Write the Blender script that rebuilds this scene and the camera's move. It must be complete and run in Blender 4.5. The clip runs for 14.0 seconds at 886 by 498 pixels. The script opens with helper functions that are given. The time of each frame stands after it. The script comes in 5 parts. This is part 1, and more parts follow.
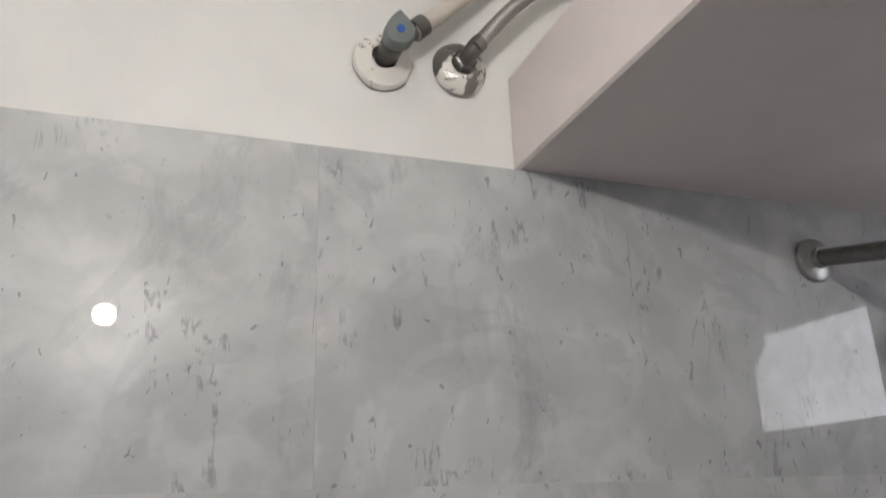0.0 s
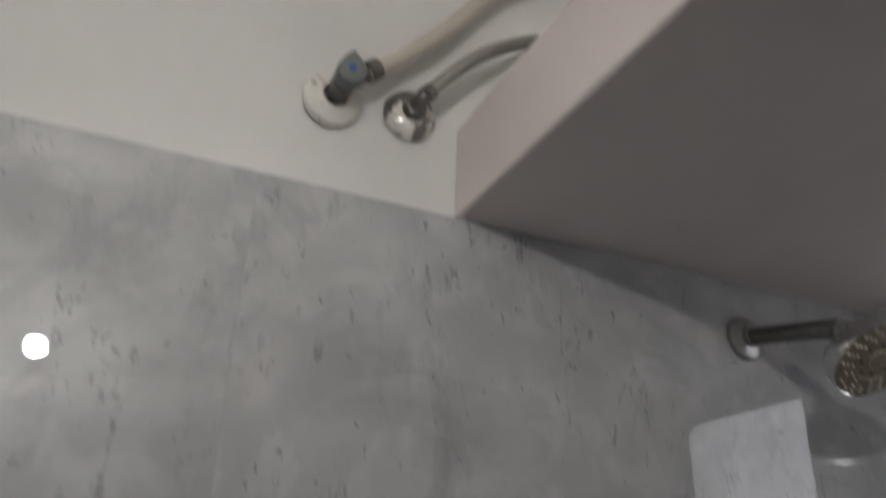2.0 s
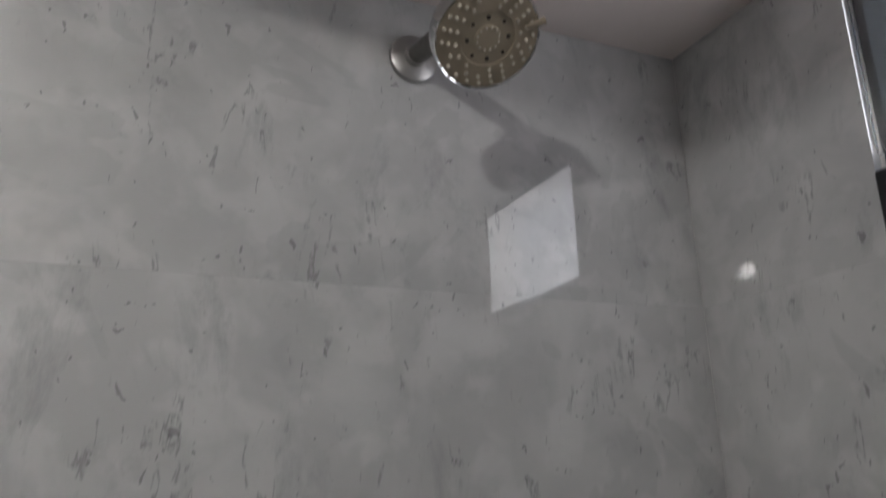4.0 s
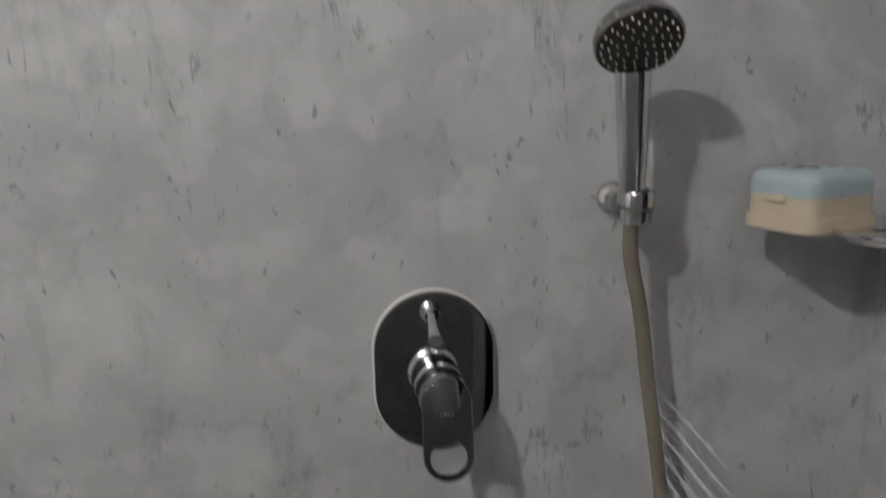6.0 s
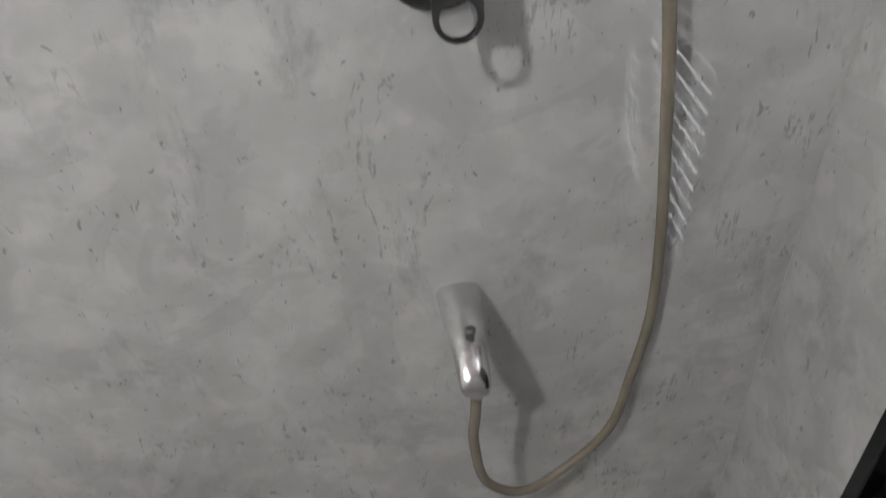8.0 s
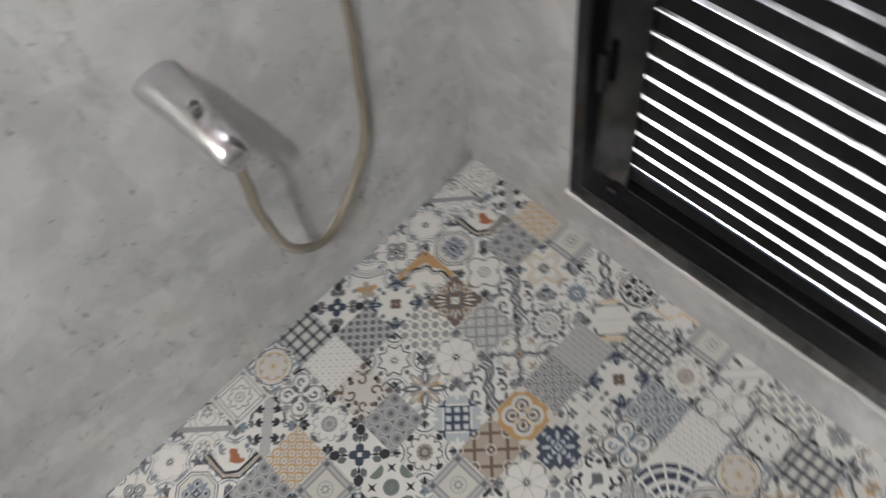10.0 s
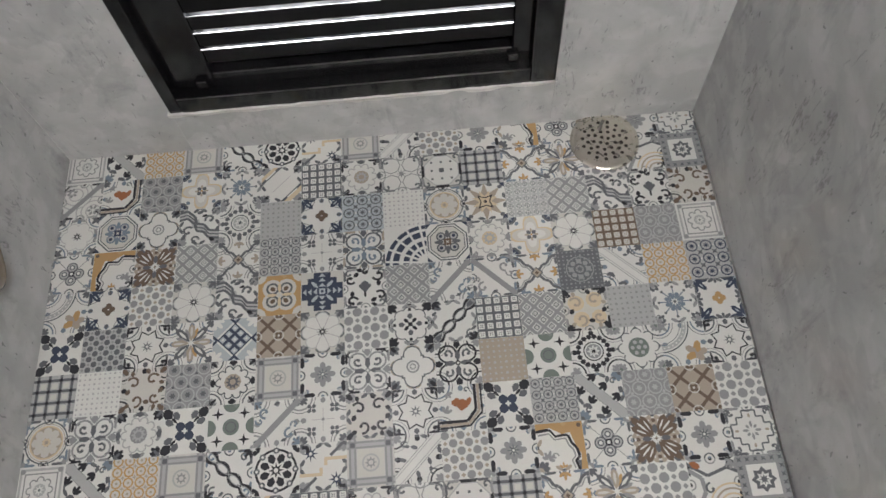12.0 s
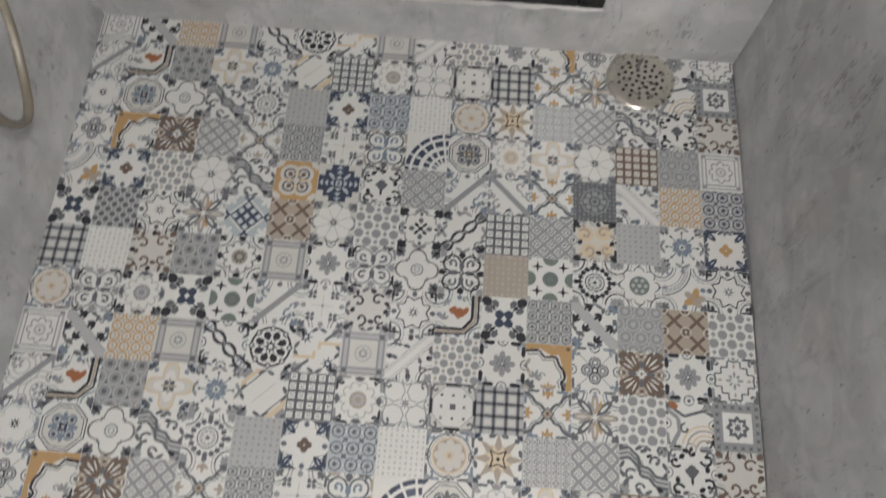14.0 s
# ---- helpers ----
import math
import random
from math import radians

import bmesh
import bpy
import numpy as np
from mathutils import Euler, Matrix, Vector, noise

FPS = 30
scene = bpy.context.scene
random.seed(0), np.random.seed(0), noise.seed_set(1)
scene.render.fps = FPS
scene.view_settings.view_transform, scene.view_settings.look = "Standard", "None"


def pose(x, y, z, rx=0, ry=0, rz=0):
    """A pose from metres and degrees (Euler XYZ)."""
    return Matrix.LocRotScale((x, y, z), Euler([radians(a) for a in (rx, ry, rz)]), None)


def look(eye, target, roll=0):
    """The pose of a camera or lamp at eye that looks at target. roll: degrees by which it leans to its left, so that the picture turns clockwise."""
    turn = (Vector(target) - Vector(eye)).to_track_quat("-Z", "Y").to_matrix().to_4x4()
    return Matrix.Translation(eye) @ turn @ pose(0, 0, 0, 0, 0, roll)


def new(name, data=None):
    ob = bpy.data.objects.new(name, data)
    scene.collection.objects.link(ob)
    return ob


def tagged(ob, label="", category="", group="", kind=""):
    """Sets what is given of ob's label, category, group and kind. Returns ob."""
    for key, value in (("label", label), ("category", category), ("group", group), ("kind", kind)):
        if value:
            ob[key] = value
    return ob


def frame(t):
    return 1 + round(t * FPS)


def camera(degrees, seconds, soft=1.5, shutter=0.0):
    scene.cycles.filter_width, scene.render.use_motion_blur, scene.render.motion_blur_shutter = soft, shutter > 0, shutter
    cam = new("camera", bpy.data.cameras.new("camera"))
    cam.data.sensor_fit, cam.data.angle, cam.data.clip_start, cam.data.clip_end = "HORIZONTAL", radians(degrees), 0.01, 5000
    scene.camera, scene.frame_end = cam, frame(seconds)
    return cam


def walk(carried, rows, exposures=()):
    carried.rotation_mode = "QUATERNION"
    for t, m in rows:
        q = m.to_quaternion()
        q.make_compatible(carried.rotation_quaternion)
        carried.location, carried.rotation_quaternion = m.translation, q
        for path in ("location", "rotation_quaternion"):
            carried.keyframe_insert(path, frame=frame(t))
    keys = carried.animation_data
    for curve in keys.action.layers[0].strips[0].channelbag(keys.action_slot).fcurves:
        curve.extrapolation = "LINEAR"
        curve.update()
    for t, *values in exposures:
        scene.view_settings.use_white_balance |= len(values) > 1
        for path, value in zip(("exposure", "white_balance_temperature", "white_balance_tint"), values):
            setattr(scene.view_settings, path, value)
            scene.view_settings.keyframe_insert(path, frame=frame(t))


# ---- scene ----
cam = camera(59.2, 14.0, 1.5, 0.5)
PATH = [
    (0, (-1.075, -0.679, 1.78), (-0.408, 1.097, 2.414), -2.1),
    (0.5, (-1.068, -0.699, 1.784), (-0.428, 1.042, 2.531), -0.9),
    (1, (-1.071, -0.701, 1.791), (-0.416, 0.995, 2.623), -0.8),
    (1.5, (-1.069, -0.71, 1.787), (-0.417, 0.975, 2.645), -0.0),
    (2, (-1.037, -0.675, 1.744), (-0.325, 0.987, 2.567), 2.1),
    (2.4, (-0.920, -0.636, 1.663), (-0.040, 1.021, 2.294), 0.2),
    (2.5, (-0.865, -0.645, 1.666), (-0.043, 1.043, 2.267), -0.5),
    (2.65, (-0.825, -0.672, 1.658), (0.074, 0.978, 2.258), -0.8),
    (2.8, (-0.746, -0.652, 1.694), (0.181, 1.026, 2.263), -0.2),
    (3, (-0.693, -0.671, 1.689), (0.166, 1.033, 2.291), -0.1),
    (3.2, (-0.673, -0.67, 1.694), (0.191, 1.026, 2.307), -0.3),
    (5.3, (-0.55, -0.713, 1.438), (-0.196, 1.25, 1.606), -4.0),
    (5.5, (-0.526, -0.721, 1.419), (-0.294, 1.265, 1.472), -3.0),
    (5.8, (-0.495, -0.726, 1.372), (-0.362, 1.255, 1.13), -2.7),
    (6, (-0.477, -0.718, 1.343), (-0.349, 1.235, 0.935), -1.4),
    (6.5, (-0.465, -0.719, 1.333), (-0.351, 1.218, 0.849), -1.7),
    (7, (-0.475, -0.718, 1.339), (-0.345, 1.193, 0.762), -1.5),
    (7.2, (-0.505, -0.68, 1.324), (-0.294, 1.165, 0.581), -1.3),
    (7.4, (-0.515, -0.682, 1.328), (-0.330, 0.987, 0.243), -4.5),
    (7.5, (-0.513, -0.701, 1.337), (-0.357, 0.939, 0.204), -3.6),
    (8, (-0.511, -0.704, 1.312), (-0.397, 0.796, -0.006), -4.6),
    (8.5, (-0.486, -0.719, 1.273), (-0.422, 0.738, -0.096), -5.5),
    (8.6, (-0.482, -0.714, 1.263), (-0.429, 0.687, -0.163), -5.8),
    (8.7, (-0.486, -0.712, 1.257), (-0.436, 0.655, -0.202), -5.7),
    (10.8, (-0.658, -0.681, 1.233), (0.193, -0.311, -0.539), -12.9),
    (11, (-0.68, -0.681, 1.245), (0.247, -0.382, -0.502), -13.5),
    (11.4, (-0.777, -0.689, 1.231), (0.099, -0.63, -0.565), -8.1),
    (11.5, (-0.81, -0.696, 1.231), (0.078, -0.639, -0.56), -7.9),
    (12, (-0.869, -0.711, 1.243), (0.012, -0.698, -0.552), -5.7),
    (12.5, (-0.875, -0.712, 1.247), (0.006, -0.709, -0.549), -5.0),
    (13, (-0.875, -0.713, 1.247), (-0.001, -0.708, -0.552), -4.4),
    (13.5, (-0.893, -0.703, 1.251), (-0.045, -0.694, -0.561), -0.1),
    (14, (-0.913, -0.686, 1.237), (-0.185, -0.673, -0.626), 3.2),
]
walk(cam, [(t, look(eye, target, roll)) for t, eye, target, roll in PATH],
     ((0.0, 1.2), (0.5, 0.79), (1.5, 0.38), (2.4, 0.60), (3.2, 0.98), (5.5, 1.4), (6.5, 2.24), (7.5, 2.38), (8.7, 2.86), (10.8, 3.08), (11.5, 2.95), (12.0, 3.1), (13.5, 3.24), (14.0, 3.1)))

# ---- world, light, exposure ----
world = bpy.data.worlds.new("world")
scene.world = world
world.use_nodes = True
wn = world.node_tree.nodes
sky = wn.new("ShaderNodeTexSky")
sky.sky_type, sky.sun_disc = "NISHITA", False
sky.sun_elevation, sky.sun_rotation = radians(51), radians(192.5)
world.node_tree.links.new(sky.outputs[0], wn["Background"].inputs[0])
wn["Background"].inputs[1].default_value = 0.15
sun = new("sun", bpy.data.lights.new("sun", "SUN"))
sun.data.energy, sun.data.angle, sun.data.color = 5.0, radians(0.5), (1.0, 0.95, 0.88)
sun.matrix_world = look((-0.8, -3.6, 4.6), (0.0, 0.0, 0.0))
BULB = (-1.19, -1.115, 2.207)
# daylight that the frosted top pane lets in
pane_light = new("pane_light", bpy.data.lights.new("pane_light", "AREA"))
pane_light.data.shape, pane_light.data.size, pane_light.data.size_y = "RECTANGLE", 0.174, 0.290
pane_light.data.energy, pane_light.data.color = 0.22, (0.96, 0.95, 1.0)
pane_light.matrix_world = pose(0.000, -0.370, 1.983, 0, 90, 0)

# ---- materials ----


class Graph:
    """A node material, built in short calls."""

    def __init__(self, name, rough=0.5, metal=0.0):
        self.mat = bpy.data.materials.new(name)
        self.mat.use_nodes = True
        self.tree = self.mat.node_tree
        self.bsdf = self.tree.nodes["Principled BSDF"]
        self.bsdf.inputs["Roughness"].default_value = rough
        self.bsdf.inputs["Metallic"].default_value = metal

    def node(self, kind, **values):
        made = self.tree.nodes.new(kind)
        for key, value in values.items():
            setattr(made, key, value)
        return made

    def link(self, a, b):
        self.tree.links.new(a, b)

    def coords(self, scale=(1, 1, 1), shift=False):
        tex = self.node("ShaderNodeTexCoord")
        mp = self.node("ShaderNodeMapping")
        mp.inputs["Scale"].default_value = scale
        if shift:
            info = self.node("ShaderNodeObjectInfo")
            mul = self.node("ShaderNodeMath", operation="MULTIPLY")
            mul.inputs[1].default_value = 37.0
            self.link(info.outputs["Random"], mul.inputs[0])
            add = self.node("ShaderNodeVectorMath", operation="ADD")
            self.link(tex.outputs["Object"], add.inputs[0])
            self.link(mul.outputs[0], add.inputs[1])
            self.link(add.outputs[0], mp.inputs["Vector"])
        else:
            self.link(tex.outputs["Object"], mp.inputs["Vector"])
        return mp.outputs[0]

    def noise(self, vec, scale, detail=4.0, rough=0.55, distort=0.0):
        n = self.node("ShaderNodeTexNoise")
        n.inputs["Scale"].default_value, n.inputs["Detail"].default_value = scale, detail
        n.inputs["Roughness"].default_value, n.inputs["Distortion"].default_value = rough, distort
        self.link(vec, n.inputs["Vector"])
        return n.outputs["Fac"]

    def ramp(self, fac, *stops):
        r = self.node("ShaderNodeValToRGB")
        while len(r.color_ramp.elements) < len(stops):
            r.color_ramp.elements.new(0.5)
        for e, (p, c) in zip(r.color_ramp.elements, stops):
            e.position = p
            e.color = (c, c, c, 1) if isinstance(c, (int, float)) else (*c, 1)
        self.link(fac, r.inputs[0])
        return r.outputs[0]

    def mix(self, fac, a, b, blend="MIX"):
        m = self.node("ShaderNodeMix", data_type="RGBA", blend_type=blend)
        for sock, v in ((m.inputs[0], fac), (m.inputs[6], a), (m.inputs[7], b)):
            if isinstance(v, (int, float)):
                sock.default_value = v
            elif isinstance(v, tuple):
                sock.default_value = (*v, 1)
            else:
                self.link(v, sock)
        return m.outputs[2]

    def math(self, op, a, b=0.0):
        m = self.node("ShaderNodeMath", operation=op)
        for sock, v in zip(m.inputs, (a, b)):
            if isinstance(v, (int, float)):
                sock.default_value = v
            else:
                self.link(v, sock)
        return m.outputs[0]

    def color(self, v):
        if isinstance(v, tuple):
            self.bsdf.inputs["Base Color"].default_value = (*v, 1)
        else:
            self.link(v, self.bsdf.inputs["Base Color"])
        return self

    def roughness(self, v):
        self.link(v, self.bsdf.inputs["Roughness"])
        return self

    def bump(self, height, strength=0.2, distance=0.002):
        b = self.node("ShaderNodeBump")
        b.inputs["Strength"].default_value, b.inputs["Distance"].default_value = strength, distance
        self.link(height, b.inputs["Height"])
        self.link(b.outputs[0], self.bsdf.inputs["Normal"])
        return self


def marble_tile():
    """Glossy grey stone-look porcelain: overlapping pale and dark clouds, dark flecks, short upright cracks."""
    g = Graph("grey_marble_tile", 0.03)
    v = g.coords(shift=True)
    tall = g.coords((1, 1, 0.42), True)
    clouds = g.ramp(g.noise(v, 2.6, 6, 0.6, 0.8), (0.3, (0.375, 0.378, 0.384)), (0.7, (0.470, 0.472, 0.477)))
    pale = g.ramp(g.noise(v, 9.0, 4, 0.5, 0.5), (0.44, 0.0), (0.64, 1.0))
    base = g.mix(g.math("MULTIPLY", pale, 0.46), clouds, (0.58, 0.585, 0.59))
    flake = g.ramp(g.noise(v, 19.0, 3, 0.5, 0.3), (0.50, 0.0), (0.62, 1.0))
    base = g.mix(g.math("MULTIPLY", flake, 0.30), base, (0.62, 0.622, 0.63))
    slab_edge = g.ramp(g.noise(v, 4.2, 4, 0.6, 0.9), (0.565, 0.0), (0.58, 1.0))
    base = g.mix(g.math("MULTIPLY", slab_edge, 0.22), base, (0.30, 0.303, 0.31))
    smudge = g.ramp(g.noise(tall, 13.0, 6, 0.72, 0.4), (0.56, 0.0), (0.70, 1.0))
    base = g.mix(g.math("MULTIPLY", smudge, 0.55), base, (0.25, 0.253, 0.262))
    near = g.ramp(g.noise(v, 5.0, 3), (0.44, 0.0), (0.60, 1.0))
    fleck = g.ramp(g.noise(tall, 70.0, 5, 0.68, 0.5), (0.63, 0.0), (0.72, 1.0))
    base = g.mix(g.math("MULTIPLY", g.math("MULTIPLY", fleck, near), 0.48), base, (0.09, 0.09, 0.095))
    speck = g.ramp(g.noise(g.coords((1, 1, 0.55), True), 120.0, 2, 0.5, 0.6), (0.70, 0.0), (0.73, 1.0))
    base = g.mix(g.math("MULTIPLY", speck, 0.5), base, (0.10, 0.10, 0.105))
    upright = g.noise(g.coords((1, 1, 0.22), True), 15.0, 5, 0.62, 0.4)
    crack = g.ramp(g.math("ABSOLUTE", g.math("SUBTRACT", upright, 0.5)), (0.0, 1.0), (0.016, 0.0))
    some = g.ramp(g.noise(v, 7.0, 3), (0.545, 0.0), (0.60, 1.0))
    broken = g.ramp(g.noise(v, 60.0, 3), (0.44, 0.0), (0.54, 1.0))
    base = g.mix(g.math("MULTIPLY", g.math("MULTIPLY", g.math("MULTIPLY", crack, some), broken), 0.5), base, (0.10, 0.10, 0.105))
    g.color(base)
    g.roughness(g.ramp(g.noise(v, 5.0, 4), (0.3, 0.002), (0.75, 0.010)))
    return g.mat


def paint(name, colour, rough=0.6, spread=0.06, bumpy=0.12):
    """Roller-painted plaster, slightly uneven."""
    g = Graph(name, rough)
    v = g.coords()
    dark = tuple(c * (1 - spread * 2) for c in colour)
    g.color(g.mix(g.ramp(g.noise(v, 4, 5), (0.35, 0.0), (0.7, 1.0)), dark, colour))
    g.bump(g.noise(v, 160, 3), bumpy, 0.001)
    return g.mat


def plain(name, colour, rough=0.4, metal=0.0, vary=0.1, scale=30.0):
    g = Graph(name, rough, metal)
    v = g.coords()
    dark = tuple(c * (1 - vary) for c in colour)
    g.color(g.mix(g.noise(v, scale, 4), dark, colour))
    g.roughness(g.ramp(g.noise(v, scale * 1.7, 3), (0.3, rough * 0.8), (0.75, min(1.0, rough * 1.3))))
    return g.mat


def worn_chrome(name, clean=0.55):
    """Chrome with chalky water spots and dulled patches."""
    g = Graph(name, 0.12, 1.0)
    v = g.coords()
    spots = g.ramp(g.noise(v, 90, 5, 0.65), (clean, 0.0), (clean + 0.12, 1.0))
    g.color(g.mix(spots, (0.62, 0.62, 0.63), (0.42, 0.41, 0.39)))
    g.roughness(g.mix(spots, (0.12, 0.12, 0.12), (0.55, 0.55, 0.55)))
    return g.mat


M_TILE = marble_tile()
M_GROUT = paint("grey_grout", (0.36, 0.36, 0.355), 0.85)
M_CREAM = paint("cream_wall_paint", (0.77, 0.758, 0.735), 0.55)
M_SOFFIT = paint("soffit_paint", (0.85, 0.768, 0.742), 0.6)
M_BLACK = plain("black_powder_coat", (0.007, 0.007, 0.008), 0.12, 0.0, 0.2, 20)

# ---- mesh helpers ----


def box(bm, lo, hi, bevel=0.0, seg=1):
    made = bmesh.ops.create_cube(bm, size=1.0)["verts"]
    mid = [(a + b) / 2 for a, b in zip(lo, hi)]
    size = [b - a for a, b in zip(lo, hi)]
    for vtx in made:
        vtx.co = Vector([m + c * s for m, c, s in zip(mid, vtx.co, size)])
    if bevel:
        edges = list({e for vtx in made for e in vtx.link_edges})
        bmesh.ops.bevel(bm, geom=edges, offset=bevel, segments=seg, affect="EDGES", profile=0.5)


def mesh_of(bm, name, material, smooth=False):
    data = bpy.data.meshes.new(name)
    bmesh.ops.recalc_face_normals(bm, faces=bm.faces[:])
    bm.to_mesh(data)
    bm.free()
    for m in material if isinstance(material, (list, tuple)) else [material]:
        data.materials.append(m)
    if smooth:
        for p in data.polygons:
            p.use_smooth = True
        data.set_sharp_from_angle(angle=radians(38))
    return data


def part(name, bm, material, parent, label="", smooth=False):
    ob = new(name, mesh_of(bm, name, material, smooth))
    ob.parent = parent
    return tagged(ob, label)


def thing(name, at, label, category, group="", kind=""):
    ob = new(name)
    ob.empty_display_size = 0.05
    ob.matrix_world = pose(*at)
    return tagged(ob, label, category, group, kind)


def lathe(bm, profile, m=Matrix(), seg=40):
    """Turn (radius, height) pairs round the z axis of m."""
    rings = []
    for r, h in profile:
        if r < 1e-6:
            rings.append([bm.verts.new(m @ Vector((0, 0, h)))])
        else:
            rings.append([bm.verts.new(m @ Vector((r * math.cos(a), r * math.sin(a), h)))
                          for a in (2 * math.pi * k / seg for k in range(seg))])
    for a, b in zip(rings, rings[1:]):
        for k in range(seg):
            n = (k + 1) % seg
            loop = [a[k % len(a)], a[n % len(a)], b[n % len(b)], b[k % len(b)]]
            loop = list(dict.fromkeys(loop))
            if len(loop) > 2:
                bm.faces.new(loop)
    return rings


def smooth_path(points, steps=10):
    """Catmull-Rom through the points."""
    pts = [Vector(p) for p in points]
    pts = [2 * pts[0] - pts[1]] + pts + [2 * pts[-1] - pts[-2]]
    out = []
    for a, b, c, d in zip(pts, pts[1:], pts[2:], pts[3:]):
        for k in range(steps):
            t = k / steps
            out.append(0.5 * (2 * b + (c - a) * t + (2 * a - 5 * b + 4 * c - d) * t * t + (3 * b - a - 3 * c + d) * t ** 3))
    return out + [pts[-2]]


def tube(bm, path, radius, seg=14, caps=True, wobble=None):
    """A round tube along a path; radius may be a function of the way along, 0 to 1."""
    rings, up, walked = [], None, 0.0
    for i, p in enumerate(path):
        way = (path[min(i + 1, len(path) - 1)] - path[max(i - 1, 0)]).normalized()
        if up is None:
            up = way.orthogonal().normalized()
        up = (up - way * up.dot(way)).normalized()
        side = way.cross(up)
        r = radius(i / (len(path) - 1)) if callable(radius) else radius
        rings.append([bm.verts.new(p + (up * math.cos(a) + side * math.sin(a)) * r)
                      for a in (2 * math.pi * k / seg for k in range(seg))])
    for a, b in zip(rings, rings[1:]):
        for k in range(seg):
            bm.faces.new((a[k], a[(k + 1) % seg], b[(k + 1) % seg], b[k]))
    if caps:
        bm.faces.new(rings[0][::-1])
        bm.faces.new(rings[-1])


def axis_to(direction, at):
    """A frame at a point with its z axis along the direction."""
    return Matrix.Translation(at) @ Vector(direction).to_track_quat("Z", "Y").to_matrix().to_4x4()


def structure(name, lo, hi, material, label="", bevel=0.0):
    bm = bmesh.new()
    box(bm, lo, hi, bevel)
    ob = new(name, mesh_of(bm, name, material))
    return tagged(ob, label, "", "", "structure")


# ---- the room ----
H, ROOM, BACK, LEFT = 2.118, 2.62, -1.2, -2.45
WY0, WY1, WZ0, WZ1 = -0.926, -0.238, 0.120, 2.114
structure("floor", (LEFT, BACK, -0.15), (0, 0, -0.008), M_GROUT, "grey mortar bed under patterned floor tiles")
wall_main = structure("wall_north", (LEFT - 0.15, 0.010, -0.15), (0.16, 0.16, ROOM), M_CREAM, "cream painted wall tiled in glossy grey below")
wall_back = structure("wall_south", (LEFT - 0.15, BACK - 0.16, -0.15), (0.16, BACK - 0.010, ROOM), M_CREAM, "cream painted wall tiled in glossy grey below")
structure("wall_west", (LEFT - 0.16, BACK - 0.01, -0.15), (LEFT, 0.01, ROOM), M_CREAM, "cream painted closing wall")
structure("ceiling", (LEFT - 0.16, BACK - 0.16, ROOM), (0.16, 0.16, ROOM + 0.1), M_CREAM, "cream painted ceiling")
structure("loft_slab", (-0.733, BACK - 0.009, H), (0.010, 0.009, H + 0.115), [M_SOFFIT], "cream painted concrete loft slab above the shower", 0.003)
# the window wall is built round its opening
bm = bmesh.new()
box(bm, (0.010, BACK - 0.01, -0.15), (0.075, 0.01, WZ0))
box(bm, (0.010, BACK - 0.01, WZ0), (0.075, WY0, ROOM))
box(bm, (0.010, WY1, WZ0), (0.075, 0.01, ROOM))
box(bm, (0.010, WY0, WZ1 + 0.003), (0.075, WY1, ROOM))
wall_win = tagged(new("wall_east", mesh_of(bm, "wall_east", M_CREAM)), "outer wall tiled in glossy grey round a tall window", "", "", "structure")

# ---- wall tiles, window ----


def tile_mesh(name, size_u, size_v, depth=0.0098, bevel=0.00012):
    """A slab in the x-z plane, its face towards -y, its lower left corner at the origin."""
    bm = bmesh.new()
    box(bm, (0, 0, 0), (size_u, depth, size_v), bevel)
    return mesh_of(bm, name, M_TILE)


def tile_wall(parent, u_edges, z_edges, place, holes=()):
    gap = 0.00016
    for u0, u1 in zip(u_edges, u_edges[1:]):
        for z0, z1 in zip(z_edges, z_edges[1:]):
            bits = [(u0, u1, z0, z1)]
            for a0, a1, b0, b1 in holes:
                cut = []
                for p0, p1, q0, q1 in bits:
                    if a1 <= p0 or a0 >= p1 or b1 <= q0 or b0 >= q1:
                        cut.append((p0, p1, q0, q1))
                        continue
                    if p0 < a0:
                        cut.append((p0, a0, q0, q1))
                    if a1 < p1:
                        cut.append((a1, p1, q0, q1))
                    if q0 < b0:
                        cut.append((max(p0, a0), min(p1, a1), q0, b0))
                    if b1 < q1:
                        cut.append((max(p0, a0), min(p1, a1), b1, q1))
                bits = cut
            for p0, p1, q0, q1 in bits:
                ob = new("tile", tile_mesh("tile", p1 - p0 - gap, q1 - q0 - gap))
                ob.parent = parent
                ob.matrix_world = place(p0 + gap / 2, q0 + gap / 2)


ZS = [0.0, 1.8, H]
tile_wall(wall_main, [LEFT, -1.2, 0.0], [0.0, 1.8], lambda u, z: pose(u, 0, z))
tile_wall(wall_main, [LEFT, -2.144, -0.944, 0.0], [1.8, H], lambda u, z: pose(u, 0, z))
tile_wall(wall_back, [0.0, 1.2, -LEFT], ZS, lambda u, z: pose(-u, BACK, z, 0, 0, 180))
# the window wall leans half a degree out of square
tile_wall(wall_win, [0.0, 0.926, 1.2], ZS, lambda u, z: pose(-u * math.sin(radians(0.52)), -u * math.cos(radians(0.52)), z, 0, 0, -90.52), [(-WY1, -WY0, WZ0, WZ1 + 0.01)])


def member(parent, name, lo, hi, bevel=0.002, mat=None):
    bm = bmesh.new()
    box(bm, lo, hi, bevel)
    return part(name, bm, mat or M_BLACK, parent)


